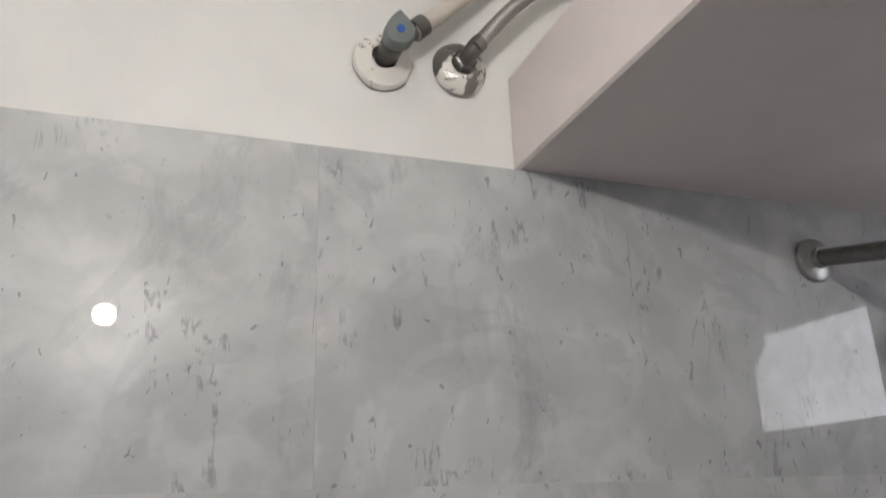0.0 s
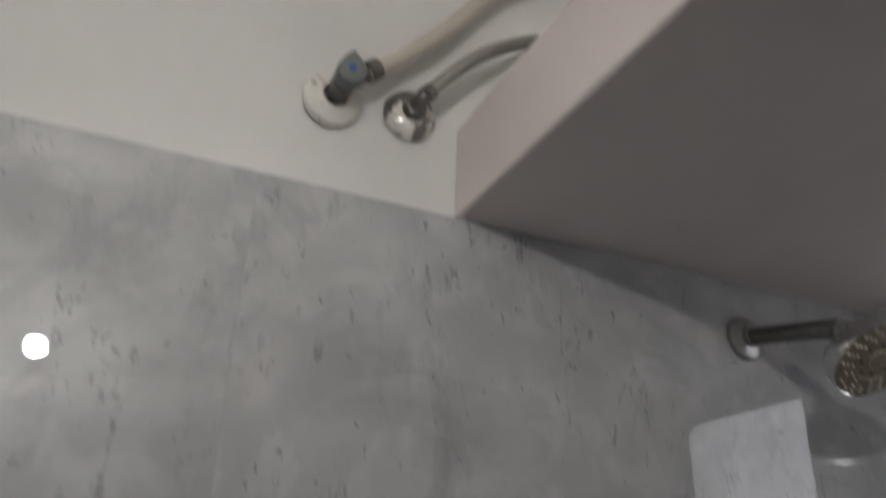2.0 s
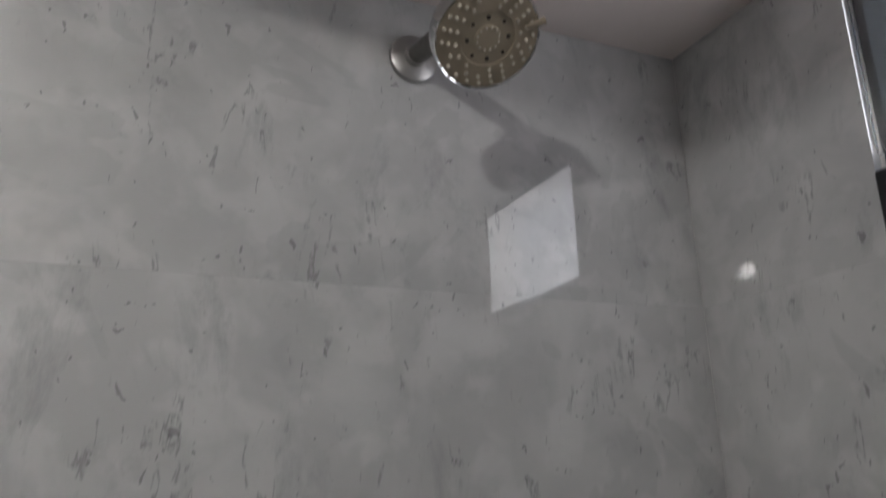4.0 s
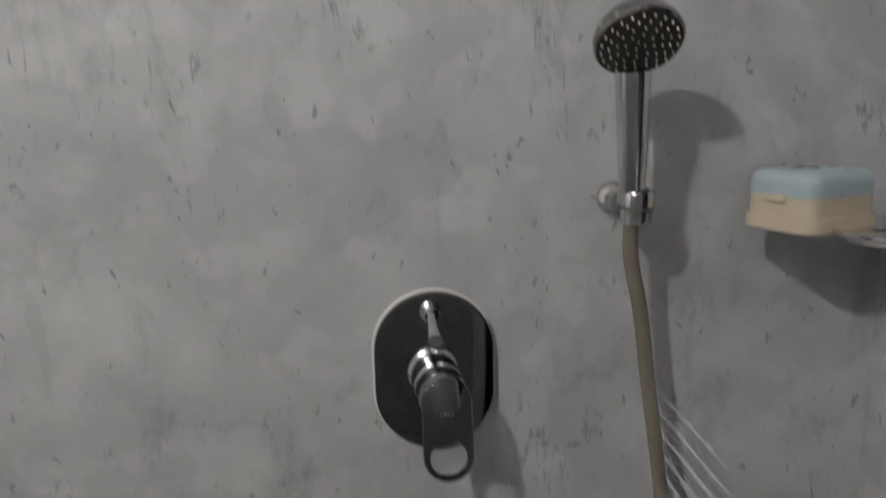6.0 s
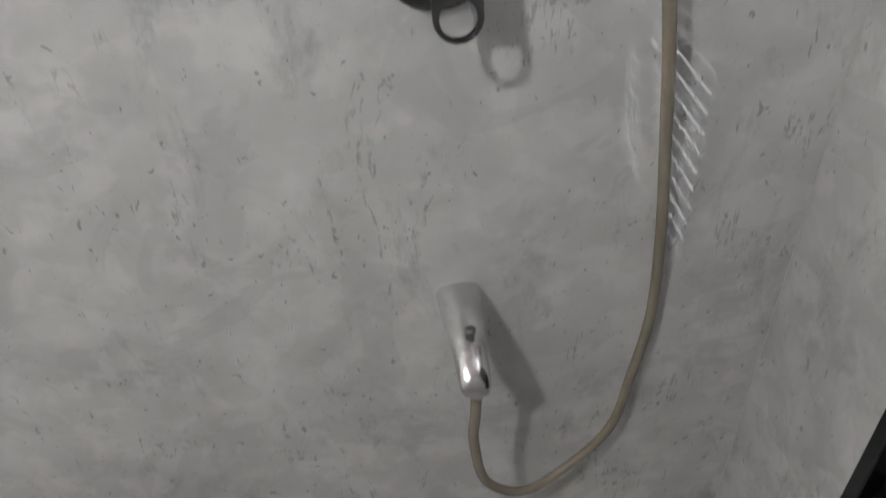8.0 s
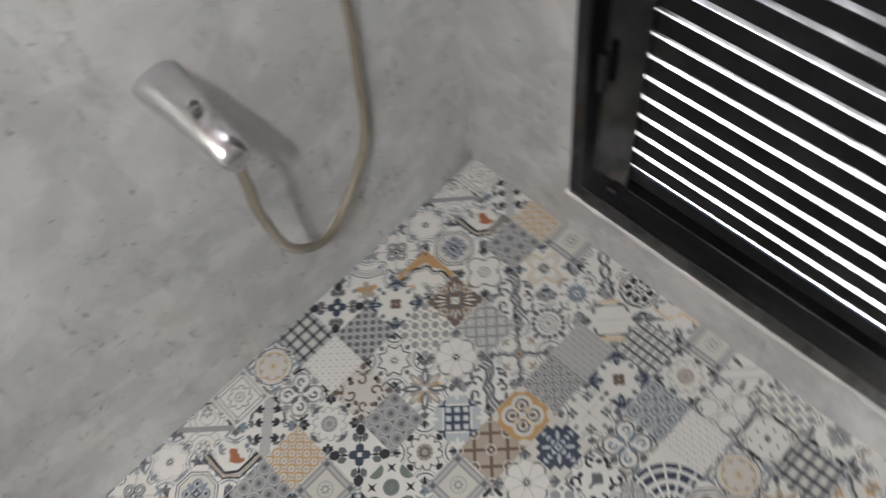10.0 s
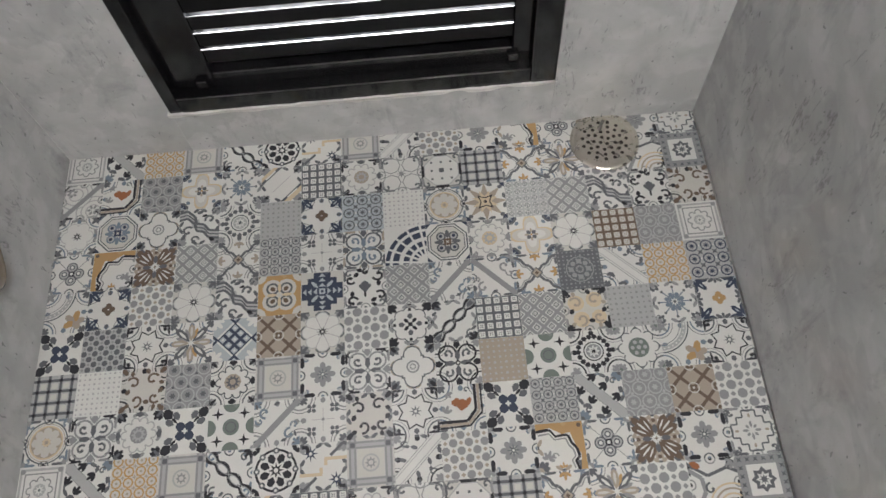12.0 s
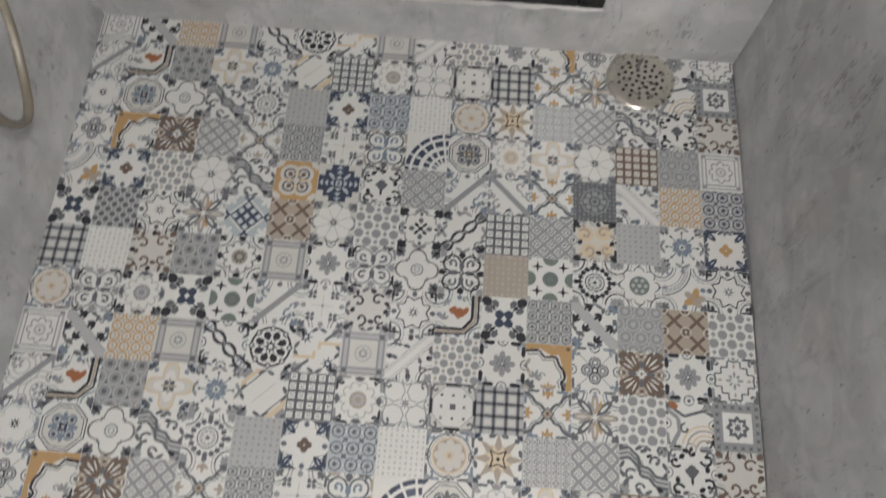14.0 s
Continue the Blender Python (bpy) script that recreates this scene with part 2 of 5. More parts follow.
def glass(name, rough=0.0, tint=(0.93, 0.95, 0.96)):
    g = Graph(name, rough)
    g.color(tint)
    g.bsdf.inputs["Transmission Weight"].default_value = 1.0
    g.bsdf.inputs["IOR"].default_value = 1.46
    g.bump(g.noise(g.coords(), 30, 2), 0.03)
    return g.mat


M_FROST = glass("frosted_window_glass", 0.25)
M_SLAT = plain("black_louvre_slat", (0.006, 0.006, 0.007), 0.5, 0.0, 0.3, 14)
M_SLAT.node_tree.nodes["Principled BSDF"].inputs["Specular IOR Level"].default_value = 0.25
M_CAULK = paint("white_cement_sealant", (0.70, 0.69, 0.67), 0.8, 0.12, 0.4)


def louvre_window():
    """Tall black metal window: outer frame, shutter with sloping slats, frosted pane above."""
    top = 1.885
    w = tagged(thing("window_1", (0, 0, 0), "tall black metal louvre window with a frosted top pane", "window", "", "structure"))
    y0, y1, z0, z1 = WY0, WY1, WZ0, WZ1
    member(w, "window_frame", (-0.006, y0, z0), (0.064, y0 + 0.044, z1))
    member(w, "window_frame", (-0.006, y1 - 0.022, z0), (0.064, y1, top - 0.008))
    member(w, "window_frame", (0.012, y1 - 0.010, top - 0.008), (0.064, y1, z1))
    member(w, "window_sill", (-0.006, y0 + 0.044, z0), (0.064, y1 - 0.022, z0 + 0.040))
    member(w, "window_frame", (-0.006, y0 + 0.044, z1 - 0.036), (0.064, y1 - 0.010, z1))
    # shutter set back behind the outer frame
    a, b = y0 + 0.046, y1 - 0.046
    member(w, "shutter_stile", (0.016, a - 0.0019, z0 + 0.042), (0.060, a + 0.030, z1 - 0.038))
    member(w, "shutter_stile", (0.016, b - 0.050, z0 + 0.042), (0.060, y1 - 0.024, top - 0.030))
    member(w, "shutter_rail", (0.016, a + 0.030, z0 + 0.042), (0.060, b - 0.050, z0 + 0.075))
    member(w, "shutter_rail", (0.016, a + 0.030, top - 0.030), (0.060, y1 - 0.024, top + 0.010))
    member(w, "mullion", (0.003, -0.545, top + 0.010), (0.060, -0.518, z1 - 0.038))
    # the second top light is a closed black panel
    member(w, "blank_panel", (0.030, a + 0.030, top + 0.010), (0.040, -0.545, z1 - 0.038))
    ob = member(w, "pane", (0.004, -0.518, top + 0.010), (0.009, y1 - 0.001, z1 - 0.038), 0.0, M_FROST)
    ob.visible_shadow = False
    pitch, slat = 0.0392, None
    z = z0 + 0.095
    while z < top - 0.045:
        if slat is None:
            bm = bmesh.new()
            box(bm, (-0.023, a + 0.030, -0.0012), (0.023, b - 0.050, 0.0012), 0.0006)
            bm.transform(Matrix.Rotation(radians(55), 4, "Y"))
            # folded lip along the inner edge
            box(bm, (-0.0160, a + 0.030, 0.0175), (-0.0145, b - 0.050, 0.0470), 0.0004)
            slat = mesh_of(bm, "slat", M_SLAT)
        ob = new("slat", slat)
        ob.parent = w
        ob.matrix_world = pose(0.040, 0, z - 0.018)
        z += pitch
    # hinges and a bolt
    for hz in (0.40, 1.02, 1.62):
        bm = bmesh.new()
        lathe(bm, [(0, 0), (0.006, 0), (0.006, 0.07), (0, 0.07)], pose(0.004, y1 - 0.040, hz), 12)
        part("hinge", bm, M_BLACK, w, smooth=True)
    for by in (y0 + 0.075, y1 - 0.075):
        bm = bmesh.new()
        box(bm, (0.006, by - 0.010, z0 + 0.048), (0.016, by + 0.010, z0 + 0.066), 0.002)
        part("screw_cap", bm, M_BLACK, w)
    # uneven sealant under and beside the frame
    rng = random.Random(4)
    bm = bmesh.new()
    n = 70
    rows = []
    for k in range(n + 1):
        y = y0 - 0.004 + (y1 - y0 + 0.008) * k / n
        t = 0.004 + 0.003 * noise.noise(Vector((y * 30, 2, 0))) + rng.uniform(0, 0.0015)
        d = 0.003 + 0.003 * noise.noise(Vector((y * 22, 7, 0)))
        rows.append([bm.verts.new((x, y, zz)) for x, zz in ((0.02, z0 + t), (-0.007 - max(d, 0), z0 + t * 0.8), (-0.004 - max(d, 0), z0 - 0.003 - t), (0.004, z0 - 0.006))])
    for p, q in zip(rows, rows[1:]):
        for k in range(3):
            bm.faces.new((p[k], p[k + 1], q[k + 1], q[k]))
    part("sealant", bm, M_CAULK, w, "ragged white cement bead", True)
    return w


louvre_window()

# ---- outside ----
M_YARD = paint("pale_concrete", (0.60, 0.60, 0.61), 0.9, 0.15, 0.3)
M_FAR = paint("grey_rendered_wall", (0.42, 0.43, 0.45), 0.85, 0.12, 0.3)
structure("ground", (0.6, -60, -3.2), (90, 60, -3.0), M_YARD, "pale concrete ground outside the window")
M_ROOFING = plain("corrugated_grey_sheet", (0.34, 0.35, 0.37), 0.5, 0.0, 0.25, 4)


def shed():
    s = thing("shed", (3.4, 1.2, -3.0), "low grey rendered shed with a corrugated sheet roof", "shed")
    bm = bmesh.new()
    box(bm, (0, 0, 0), (2.2, 3.0, 1.1), 0.01)
    w = part("wall", bm, M_FAR, s)
    bm = bmesh.new()
    prev = None
    for k in range(81):
        y = -0.15 + 3.3 * k / 80
        h = 1.13 + 0.02 * math.sin(k * 1.57)
        row = [bm.verts.new((-0.15, y, h)), bm.verts.new((2.35, y, h + 0.2)), bm.verts.new((2.35, y, h + 0.19)), bm.verts.new((-0.15, y, h - 0.01))]
        if prev:
            for i in range(4):
                bm.faces.new((prev[i], prev[(i + 1) % 4], row[(i + 1) % 4], row[i]))
        prev = row
    part("roof", bm, M_ROOFING, s)


shed()

M_BOUNCEHOUSE = paint("white_render", (0.78, 0.78, 0.80), 0.85, 0.05, 0.3)
M_DARKGLASS = plain("dark_window_glass", (0.03, 0.035, 0.04), 0.08)


# white block added across the yard to bounce daylight into the top pane
def house():
    h = thing("house", (5.2, 0, -3.0), "added white house block bouncing daylight to the window, with small windows and a flat parapet", "house")
    bm = bmesh.new()
    box(bm, (0, -9, 0), (6, 9, 10.5), 0.01)
    part("wall", bm, M_BOUNCEHOUSE, h)
    bm = bmesh.new()
    box(bm, (-0.15, -9.15, 10.5), (6.15, 9.15, 10.9), 0.02)
    part("parapet", bm, M_BOUNCEHOUSE, h)
    for z in (1.0, 7.4):
        for y in (-6.0, -3.6, 3.0, 5.8):
            bm = bmesh.new()
            box(bm, (-0.06, y, z), (0.02, y + 1.1, z + 1.3), 0.01)
            w = part("window", bm, M_FAR, h, "grey framed window")
            bm = bmesh.new()
            box(bm, (-0.075, y + 0.08, z + 0.08), (-0.055, y + 1.02, z + 1.22))
            part("pane", bm, M_DARKGLASS, w)


house()

# ---- fixtures ----
M_CHROME = worn_chrome("worn_chrome")
M_DULL = plain("hazed_chrome", (0.42, 0.41, 0.40), 0.24, 1.0, 0.3, 60)
M_CLEAN = worn_chrome("bright_chrome", 0.66)
# chrome darkened in its base colour in place of a dark room's reflection
M_REFLECTDARK = plain("chrome_dark_reflection", (0.20, 0.20, 0.205), 0.05, 1.0, 0.1, 40)
M_FACE = plain("limescaled_beige_plastic", (0.33, 0.275, 0.205), 0.5, 0.0, 0.3, 60)
M_NUB = plain("pale_rubber_nozzle", (0.52, 0.47, 0.39), 0.45, 0.0, 0.3, 80)
M_DARKFACE = plain("dark_spray_face", (0.045, 0.042, 0.040), 0.35, 0.0, 0.2, 60)
M_HOLE = plain("dark_hole", (0.02, 0.015, 0.012), 0.8)
M_WHITE = plain("white_silicone", (0.74, 0.73, 0.71), 0.5, 0.0, 0.15, 60)


def splashed_chrome(name, cut):
    """Dull chrome with white paint slopped over it."""
    g = Graph(name, 0.3, 1.0)
    v = g.coords()
    paint_on = g.ramp(g.noise(v, 30, 4, 0.6, 0.5), (cut, 0.0), (cut + 0.02, 1.0))
    rust = g.ramp(g.noise(v, 120, 3), (0.66, 0.0), (0.7, 1.0))
    g.color(g.mix(g.math("MULTIPLY", rust, 0.7), g.mix(paint_on, (0.30, 0.29, 0.28), (0.74, 0.71, 0.66)), (0.10, 0.05, 0.03)))
    g.roughness(g.ramp(g.noise(v, 38, 4, 0.6, 0.5), (cut, 0.3), (cut + 0.02, 0.6)))
    inv = g.math("SUBTRACT", 1.0, paint_on)
    g.link(inv, g.bsdf.inputs["Metallic"])
    g.bump(paint_on, 0.4, 0.001)
    return g.mat


M_SPLASH = splashed_chrome("paint_splashed_chrome", 0.37)
M_HALFSPLASH = splashed_chrome("half_painted_chrome", 0.505)
M_OLDMETAL = plain("dull_grey_metal", (0.22, 0.21, 0.20), 0.42, 0.85, 0.4, 90)
M_GREYKNOB = plain("grey_green_plastic", (0.17, 0.19, 0.185), 0.4, 0.0, 0.3, 60)
M_BLUE = plain("blue_dot", (0.02, 0.09, 0.38), 0.4)
M_PVC = plain("dusty_white_pvc", (0.62, 0.57, 0.50), 0.45, 0.0, 0.2, 25)


def braid():
    g = Graph("braided_steel", 0.35, 0.9)
    w = g.node("ShaderNodeTexWave", wave_type="BANDS", bands_direction="DIAGONAL")
    w.inputs["Scale"].default_value, w.inputs["Distortion"].default_value = 160, 1.0
    g.link(g.coords(), w.inputs["Vector"])
    g.color(g.mix(w.outputs["Fac"], (0.16, 0.15, 0.14), (0.48, 0.46, 0.43)))
    g.bump(w.outputs["Fac"], 0.6, 0.001)
    return g.mat


M_BRAID = braid()


def hose_plastic():
    g = Graph("yellowed_clear_hose", 0.22)
    v = g.coords()
    g.color(g.mix(g.noise(v, 12, 4), (0.150, 0.130, 0.095), (0.255, 0.225, 0.175)))
    g.bsdf.inputs["Coat Weight"].default_value = 0.4
    return g.mat


M_HOSE = hose_plastic()
WALL_OUT = (0, -1, 0)


def shower_head():
    s = thing("overhead_shower", (-0.352, 0, 2.045), "limescaled round chrome shower head on a short wall arm", "shower head")
    bm = bmesh.new()
    lathe(bm, [(0, 0.001), (0.0255, 0.001), (0.0265, 0.004), (0.0258, 0.007), (0.022, 0.009), (0.0125, 0.011), (0.0125, 0.018), (0, 0.018)], axis_to(WALL_OUT, (0, 0, 0)), 40)
    part("flange", bm, plain("dusty_chrome", (0.46, 0.45, 0.44), 0.36, 0.8, 0.3, 70), s, "dusty chrome wall flange", True)
    face_n = Vector((0, -0.60, -0.80)).normalized()
    mid = Vector((0.0, -0.168, -0.068))
    neck = mid - face_n * 0.052
    bm = bmesh.new()
    tube(bm, smooth_path([(0, -0.012, 0), (0, -0.055, -0.009), (0, -0.098, -0.018), tuple(neck)], 8), 0.0106, 16)
    part("arm", bm, M_OLDMETAL, s, "dull stained metal arm", True)
    m = axis_to(face_n, mid)
    m = m @ Matrix.Scale(0.93, 4)
    bm = bmesh.new()
    lathe(bm, [(0, -0.058), (0.012, -0.058), (0.014, -0.052), (0.014, -0.044), (0.022, -0.038), (0.040, -0.027), (0.0485, -0.021), (0.0505, -0.016), (0.0510, -0.003), (0.0495, 0.0015), (0.0475, 0.0)], m, 56)
    body = part("body", bm, M_CHROME, s, smooth=True)
    bm = bmesh.new()
    lathe(bm, [(0.0478, -0.002), (0.0478, 0.0005), (0.026, 0.0022), (0.0255, 0.0004), (0.0125, 0.0008), (0.0120, 0.0024), (0, 0.0028)], m, 56)
    face = part("spray_face", bm, M_FACE, s, "beige spray face crusted with limescale", True)
    bm = bmesh.new()
    for ring, (r, n) in enumerate(((0.043, 22), (0.037, 19), (0.0305, 16))):
        for k in range(n):
            if (k + ring) % 7 == 6:
                continue
            a = 2 * math.pi * (k + 0.5 * ring) / n
            lathe(bm, [(0.0019, 0.0), (0.0017, 0.0032), (0.0011, 0.0044), (0.0006, 0.0036), (0, 0.0034)], m @ pose(r * math.cos(a), r * math.sin(a), 0), 8)
    for k in range(12):
        a = 2 * math.pi * k / 12
        lathe(bm, [(0.0014, 0.001), (0.0012, 0.0026), (0.0007, 0.0032), (0, 0.0024)], m @ pose(0.0105 * math.cos(a), 0.0105 * math.sin(a), 0), 8)
    part("nozzle_field", bm, M_NUB, face, "pale rubber nozzles", True)
    bm = bmesh.new()
    for k in range(8):
        a = 2 * math.pi * (k + 0.4) / 8
        r = 0.0195 + 0.001 * (k % 2)
        lathe(bm, [(0.0022 - 0.0008 * (k % 2), 0.0006), (0.0018, 0.0012), (0, 0.0010)], m @ pose(r * math.cos(a), r * math.sin(a), 0.0004), 10)
    part("spray_holes", bm, M_HOLE, face, "rusty dark holes", True)
    bm = bmesh.new()
    ang = math.atan2((m.inverted().to_3x3() @ Vector((0.6, 0, 0.6))).y, (m.inverted().to_3x3() @ Vector((0.6, 0, 0.6))).x)
    tm = m @ pose(0, 0, 0, 0, 0, math.degrees(ang))
    p = [tm @ Vector(c) for c in ((0.036, 0, 0.003), (0.046, 0, 0.004), (0.054, 0, 0.003))]
    tube(bm, smooth_path(p, 6), lambda q: 0.0022 + 0.0014 * q, 10)
    part("selector_tab", bm, M_FACE, s, "beige spray selector tab", True)


def hand_shower():
    s = thing("hand_shower", (-0.265, 0, 1.237), "chrome hand shower standing in its wall bracket", "hand shower")
    top = Vector((-0.011, -0.078, 0.116))
    low = Vector((-0.003, -0.058, 0.004))
    bm = bmesh.new()
    tube(bm, [low.lerp(top, k / 16) for k in range(17)], lambda q: 0.0112 + 0.0038 * q - (0.002 if q < 0.02 else 0), 28)
    part("handle", bm, M_CLEAN, s, smooth=True)
    n = Vector((0.0, -0.68, -0.73)).normalized()
    mid = top + Vector((-0.002, -0.018, 0.022))
    m = axis_to(n, mid) @ Matrix.Scale(1.03, 4)
    bm = bmesh.new()
    lathe(bm, [(0, -0.027), (0.012, -0.026), (0.024, -0.020), (0.031, -0.012), (0.0345, -0.004), (0.0350, 0.002), (0.0335, 0.004)], m, 44)
    part("head", bm, M_DULL, s, smooth=True)
    bm = bmesh.new()
    lathe(bm, [(0.0336, 0.002), (0.0330, 0.0042), (0.015, 0.0058), (0, 0.0062)], m, 44)
    face = part("spray_face", bm, M_DARKFACE, s, "dark spray face", True)
    bm = bmesh.new()
    for r, count in ((0.0295, 22), (0.0235, 17), (0.0175, 12), (0.0110, 8), (0.004, 3)):
        for k in range(count):
            a = 2 * math.pi * k / count
            lathe(bm, [(0.0010, 0.003), (0.0009, 0.0068), (0, 0.0074)], m @ pose(r * math.cos(a), r * math.sin(a), 0), 7)
    part("nozzle_field", bm, M_NUB, face, "tan rubber nozzles", True)
    bm = bmesh.new()
    tube(bm, [low, low + (low - top).normalized() * 0.010], 0.0085, 20)
    part("hose_nut", bm, M_CLEAN, s, "knurled chrome hose nut", True)


def wall_bracket():
    s = thing("hand_shower_bracket", (-0.265, 0, 1.237), "chrome wall bracket holding the hand shower", "bracket")
    bm = bmesh.new()
    lathe(bm, [(0, 0.001), (0.0155, 0.001), (0.0165, 0.004), (0.0150, 0.008), (0.0105, 0.012), (0.0110, 0.040), (0, 0.042)], axis_to(WALL_OUT, (-0.004, 0, 0)), 32)
    part("base", bm, M_CLEAN, s, smooth=True)
    # round thumb knob at the side of the cradle
    bm = bmesh.new()
    lathe(bm, [(0, -0.014), (0.0120, -0.014), (0.0135, -0.010), (0.0135, -0.003), (0.0120, 0.001), (0.007, 0.004), (0, 0.005)], axis_to((-0.80, -0.60, 0.05), (-0.010, -0.052, 0.0)), 32)
    part("clamp_knob", bm, M_DULL, s, smooth=True)
    bm = bmesh.new()
    lathe(bm, [(0.0105, -0.013), (0.0138, -0.013), (0.0155, 0.013), (0.0142, 0.015), (0.0130, 0.013), (0.0105, -0.013)], pose(0.001, -0.0585, 0, 7, 0, 0), 32)
    cradle = part("cradle", bm, M_CLEAN, s, smooth=True)
    bm = bmesh.new()
    lathe(bm, [(0.0150, -0.0012), (0.0156, -0.0008), (0.0156, 0.0008), (0.0150, 0.0012)], pose(0.001, -0.0585, 0, 7, 0, 0), 32)
    part("groove", bm, M_OLDMETAL, cradle, "dark seam", True)


HOSE_WAY = [(-0.268, -0.057, 1.231), (-0.265, -0.05, 1.188), (-0.252, -0.041, 1.135), (-0.243, -0.04, 1.068), (-0.231, -0.04, 0.986), (-0.223, -0.039, 0.925),
            (-0.214, -0.03, 0.862), (-0.196, -0.022, 0.697), (-0.191, -0.02, 0.549), (-0.207, -0.022, 0.426), (-0.233, -0.032, 0.322), (-0.307, -0.05, 0.258),
            (-0.373, -0.072, 0.253), (-0.43, -0.1, 0.339), (-0.446, -0.114, 0.455), (-0.443, -0.119, 0.52), (-0.44, -0.12, 0.569)]


def hose():
    s = thing("shower_hose", (0, 0, 0), "yellowed plastic shower hose hanging in a loop", "hose")
    path = smooth_path(HOSE_WAY, 10)
    bm = bmesh.new()
    tube(bm, path, 0.0070, 16)
    part("hose_tube", bm, M_HOSE, s, smooth=True)
    bm = bmesh.new()
    tube(bm, [path[0] + Vector((0, 0, 0.006)), path[1], path[2]], 0.0086, 18)
    part("ferrule", bm, M_CLEAN, s, "chrome ferrule", True)
    bm = bmesh.new()
    tube(bm, [path[-1] + Vector((0, 0, 0.004)), path[-2], path[-3]], 0.0088, 18)
    part("ferrule", bm, M_CLEAN, s, "chrome ferrule", True)


def stadium(w, h, n=24):
    r = w / 2
    out = []
    for k in range(n + 1):
        a = math.pi * k / n
        out.append((r * math.cos(a), h / 2 - r + r * math.sin(a)))
    for k in range(1, n // 2):
        out.append((-r, (h / 2 - r) * (1 - 4 * k / n)))
    for k in range(n + 1):
        a = math.pi + math.pi * k / n
        out.append((r * math.cos(a), -h / 2 + r + r * math.sin(a)))
    for k in range(1, n // 2):
        out.append((r, -(h / 2 - r) * (1 - 4 * k / n)))
    return out


def slab(bm, layers):
    """Stacked outlines (points in x and z, depth out from the wall), closed at both ends."""
    rings = [[bm.verts.new((x, -d, z)) for x, z in pts] for pts, d in layers]
    for a, b in zip(rings, rings[1:]):
        for k in range(len(a)):
            n = (k + 1) % len(a)
            bm.faces.new((a[k], a[n], b[n], b[k]))
    bm.faces.new(rings[0][::-1])
    bm.faces.new(rings[-1])


def mixer():
    s = thing("shower_mixer", (-0.4415, 0, 1.075), "chrome concealed shower mixer with an oval plate and ring lever", "mixer tap")
    bm = bmesh.new()
    slab(bm, [(stadium(0.1195, 0.1615), 0.0005), (stadium(0.119, 0.161), 0.0020), (stadium(0.1145, 0.1565), 0.003)])
    part("sealant", bm, M_WHITE, s, "white silicone bead round the plate")
    bm = bmesh.new()
    slab(bm, [(stadium(0.115, 0.157), 0.003), (stadium(0.115, 0.157), 0.0075), (stadium(0.1135, 0.1555), 0.0088), (stadium(0.111, 0.153), 0.0092)])
    part("plate", bm, M_REFLECTDARK, s, "mirror-polished chrome plate", True)
    bm = bmesh.new()
    lathe(bm, [(0.009, 0.009), (0.010, 0.012), (0.0065, 0.014), (0.0065, 0.020), (0.0080, 0.021), (0.0080, 0.024), (0.0055, 0.025), (0.0055, 0.030)], axis_to(WALL_OUT, (-0.003, 0, 0.061)), 24)
    knob = part("diverter_stem", bm, M_CLEAN, s, smooth=True)
    bm = bmesh.new()
    tube(bm, [Vector((-0.003, -0.026, 0.063)), Vector((-0.002, -0.050, 0.053)), Vector((-0.001, -0.060, 0.048))], lambda q: 0.0042 + 0.0026 * q, 20)
    part("diverter_knob", bm, M_CLEAN, s, smooth=True)
    bm = bmesh.new()
    lathe(bm, [(0.0245, 0.008), (0.0245, 0.014), (0.0232, 0.015), (0.0215, 0.017), (0.0215, 0.026), (0.0228, 0.027), (0.0228, 0.042), (0.0220, 0.043), (0.0220, 0.046), (0.0226, 0.047), (0.0226, 0.062), (0.020, 0.064), (0, 0.064)], axis_to((0.14, -1, -0.13), (-0.004, 0, 0.004)), 40)
    part("cartridge_sleeve", bm, M_CLEAN, s, smooth=True)
    # lever: a paddle that ends in a ring, standing off the plate
    outer, hole = stadium(0.045, 0.094, 20), 0.0168
    zc = -0.047 + 0.0212
    m = Matrix.Translation((0.007, -0.069, -0.031)) @ Matrix.Rotation(radians(-12), 4, "X")
    bm = bmesh.new()
    seg = len(outer)
    rings = []
    for d, shrink in ((0.0, 0.96), (0.0012, 1.0), (0.0058, 1.0), (0.0070, 0.96)):
        rings.append([bm.verts.new(m @ Vector((x * shrink, -d, z * shrink))) for x, z in outer])
    holes = []
    for d in (0.0, 0.0070):
        ring = []
        for x, z in outer:
            a = math.atan2(z - zc, x)
            ring.append(bm.verts.new(m @ Vector((hole * math.cos(a), -d, zc + hole * math.sin(a)))))
        holes.append(ring)
    for a, b in zip(rings, rings[1:]):
        for k in range(seg):
            bm.faces.new((a[k], a[(k + 1) % seg], b[(k + 1) % seg], b[k]))
    for k in range(seg):
        n = (k + 1) % seg
        for quad in ((rings[-1][k], rings[-1][n], holes[1][n], holes[1][k]), (rings[0][n], rings[0][k], holes[0][k], holes[0][n]), (holes[0][k], holes[0][n], holes[1][n], holes[1][k])):
            try:
                bm.faces.new(quad)
            except ValueError:
                pass
    bmesh.ops.remove_doubles(bm, verts=bm.verts[:], dist=0.00005)
    lever = part("lever", bm, M_REFLECTDARK, s, "chrome paddle lever with a finger ring", True)
    bm = bmesh.new()
    for k in range(4):
        box(bm, (-0.006 + k * 0.0032, -0.0076, 0.012), (-0.0040 + k * 0.0032, -0.0070, 0.0145))
    bm.transform(m)
    part("maker_mark", bm, M_OLDMETAL, lever, "small etched mark")


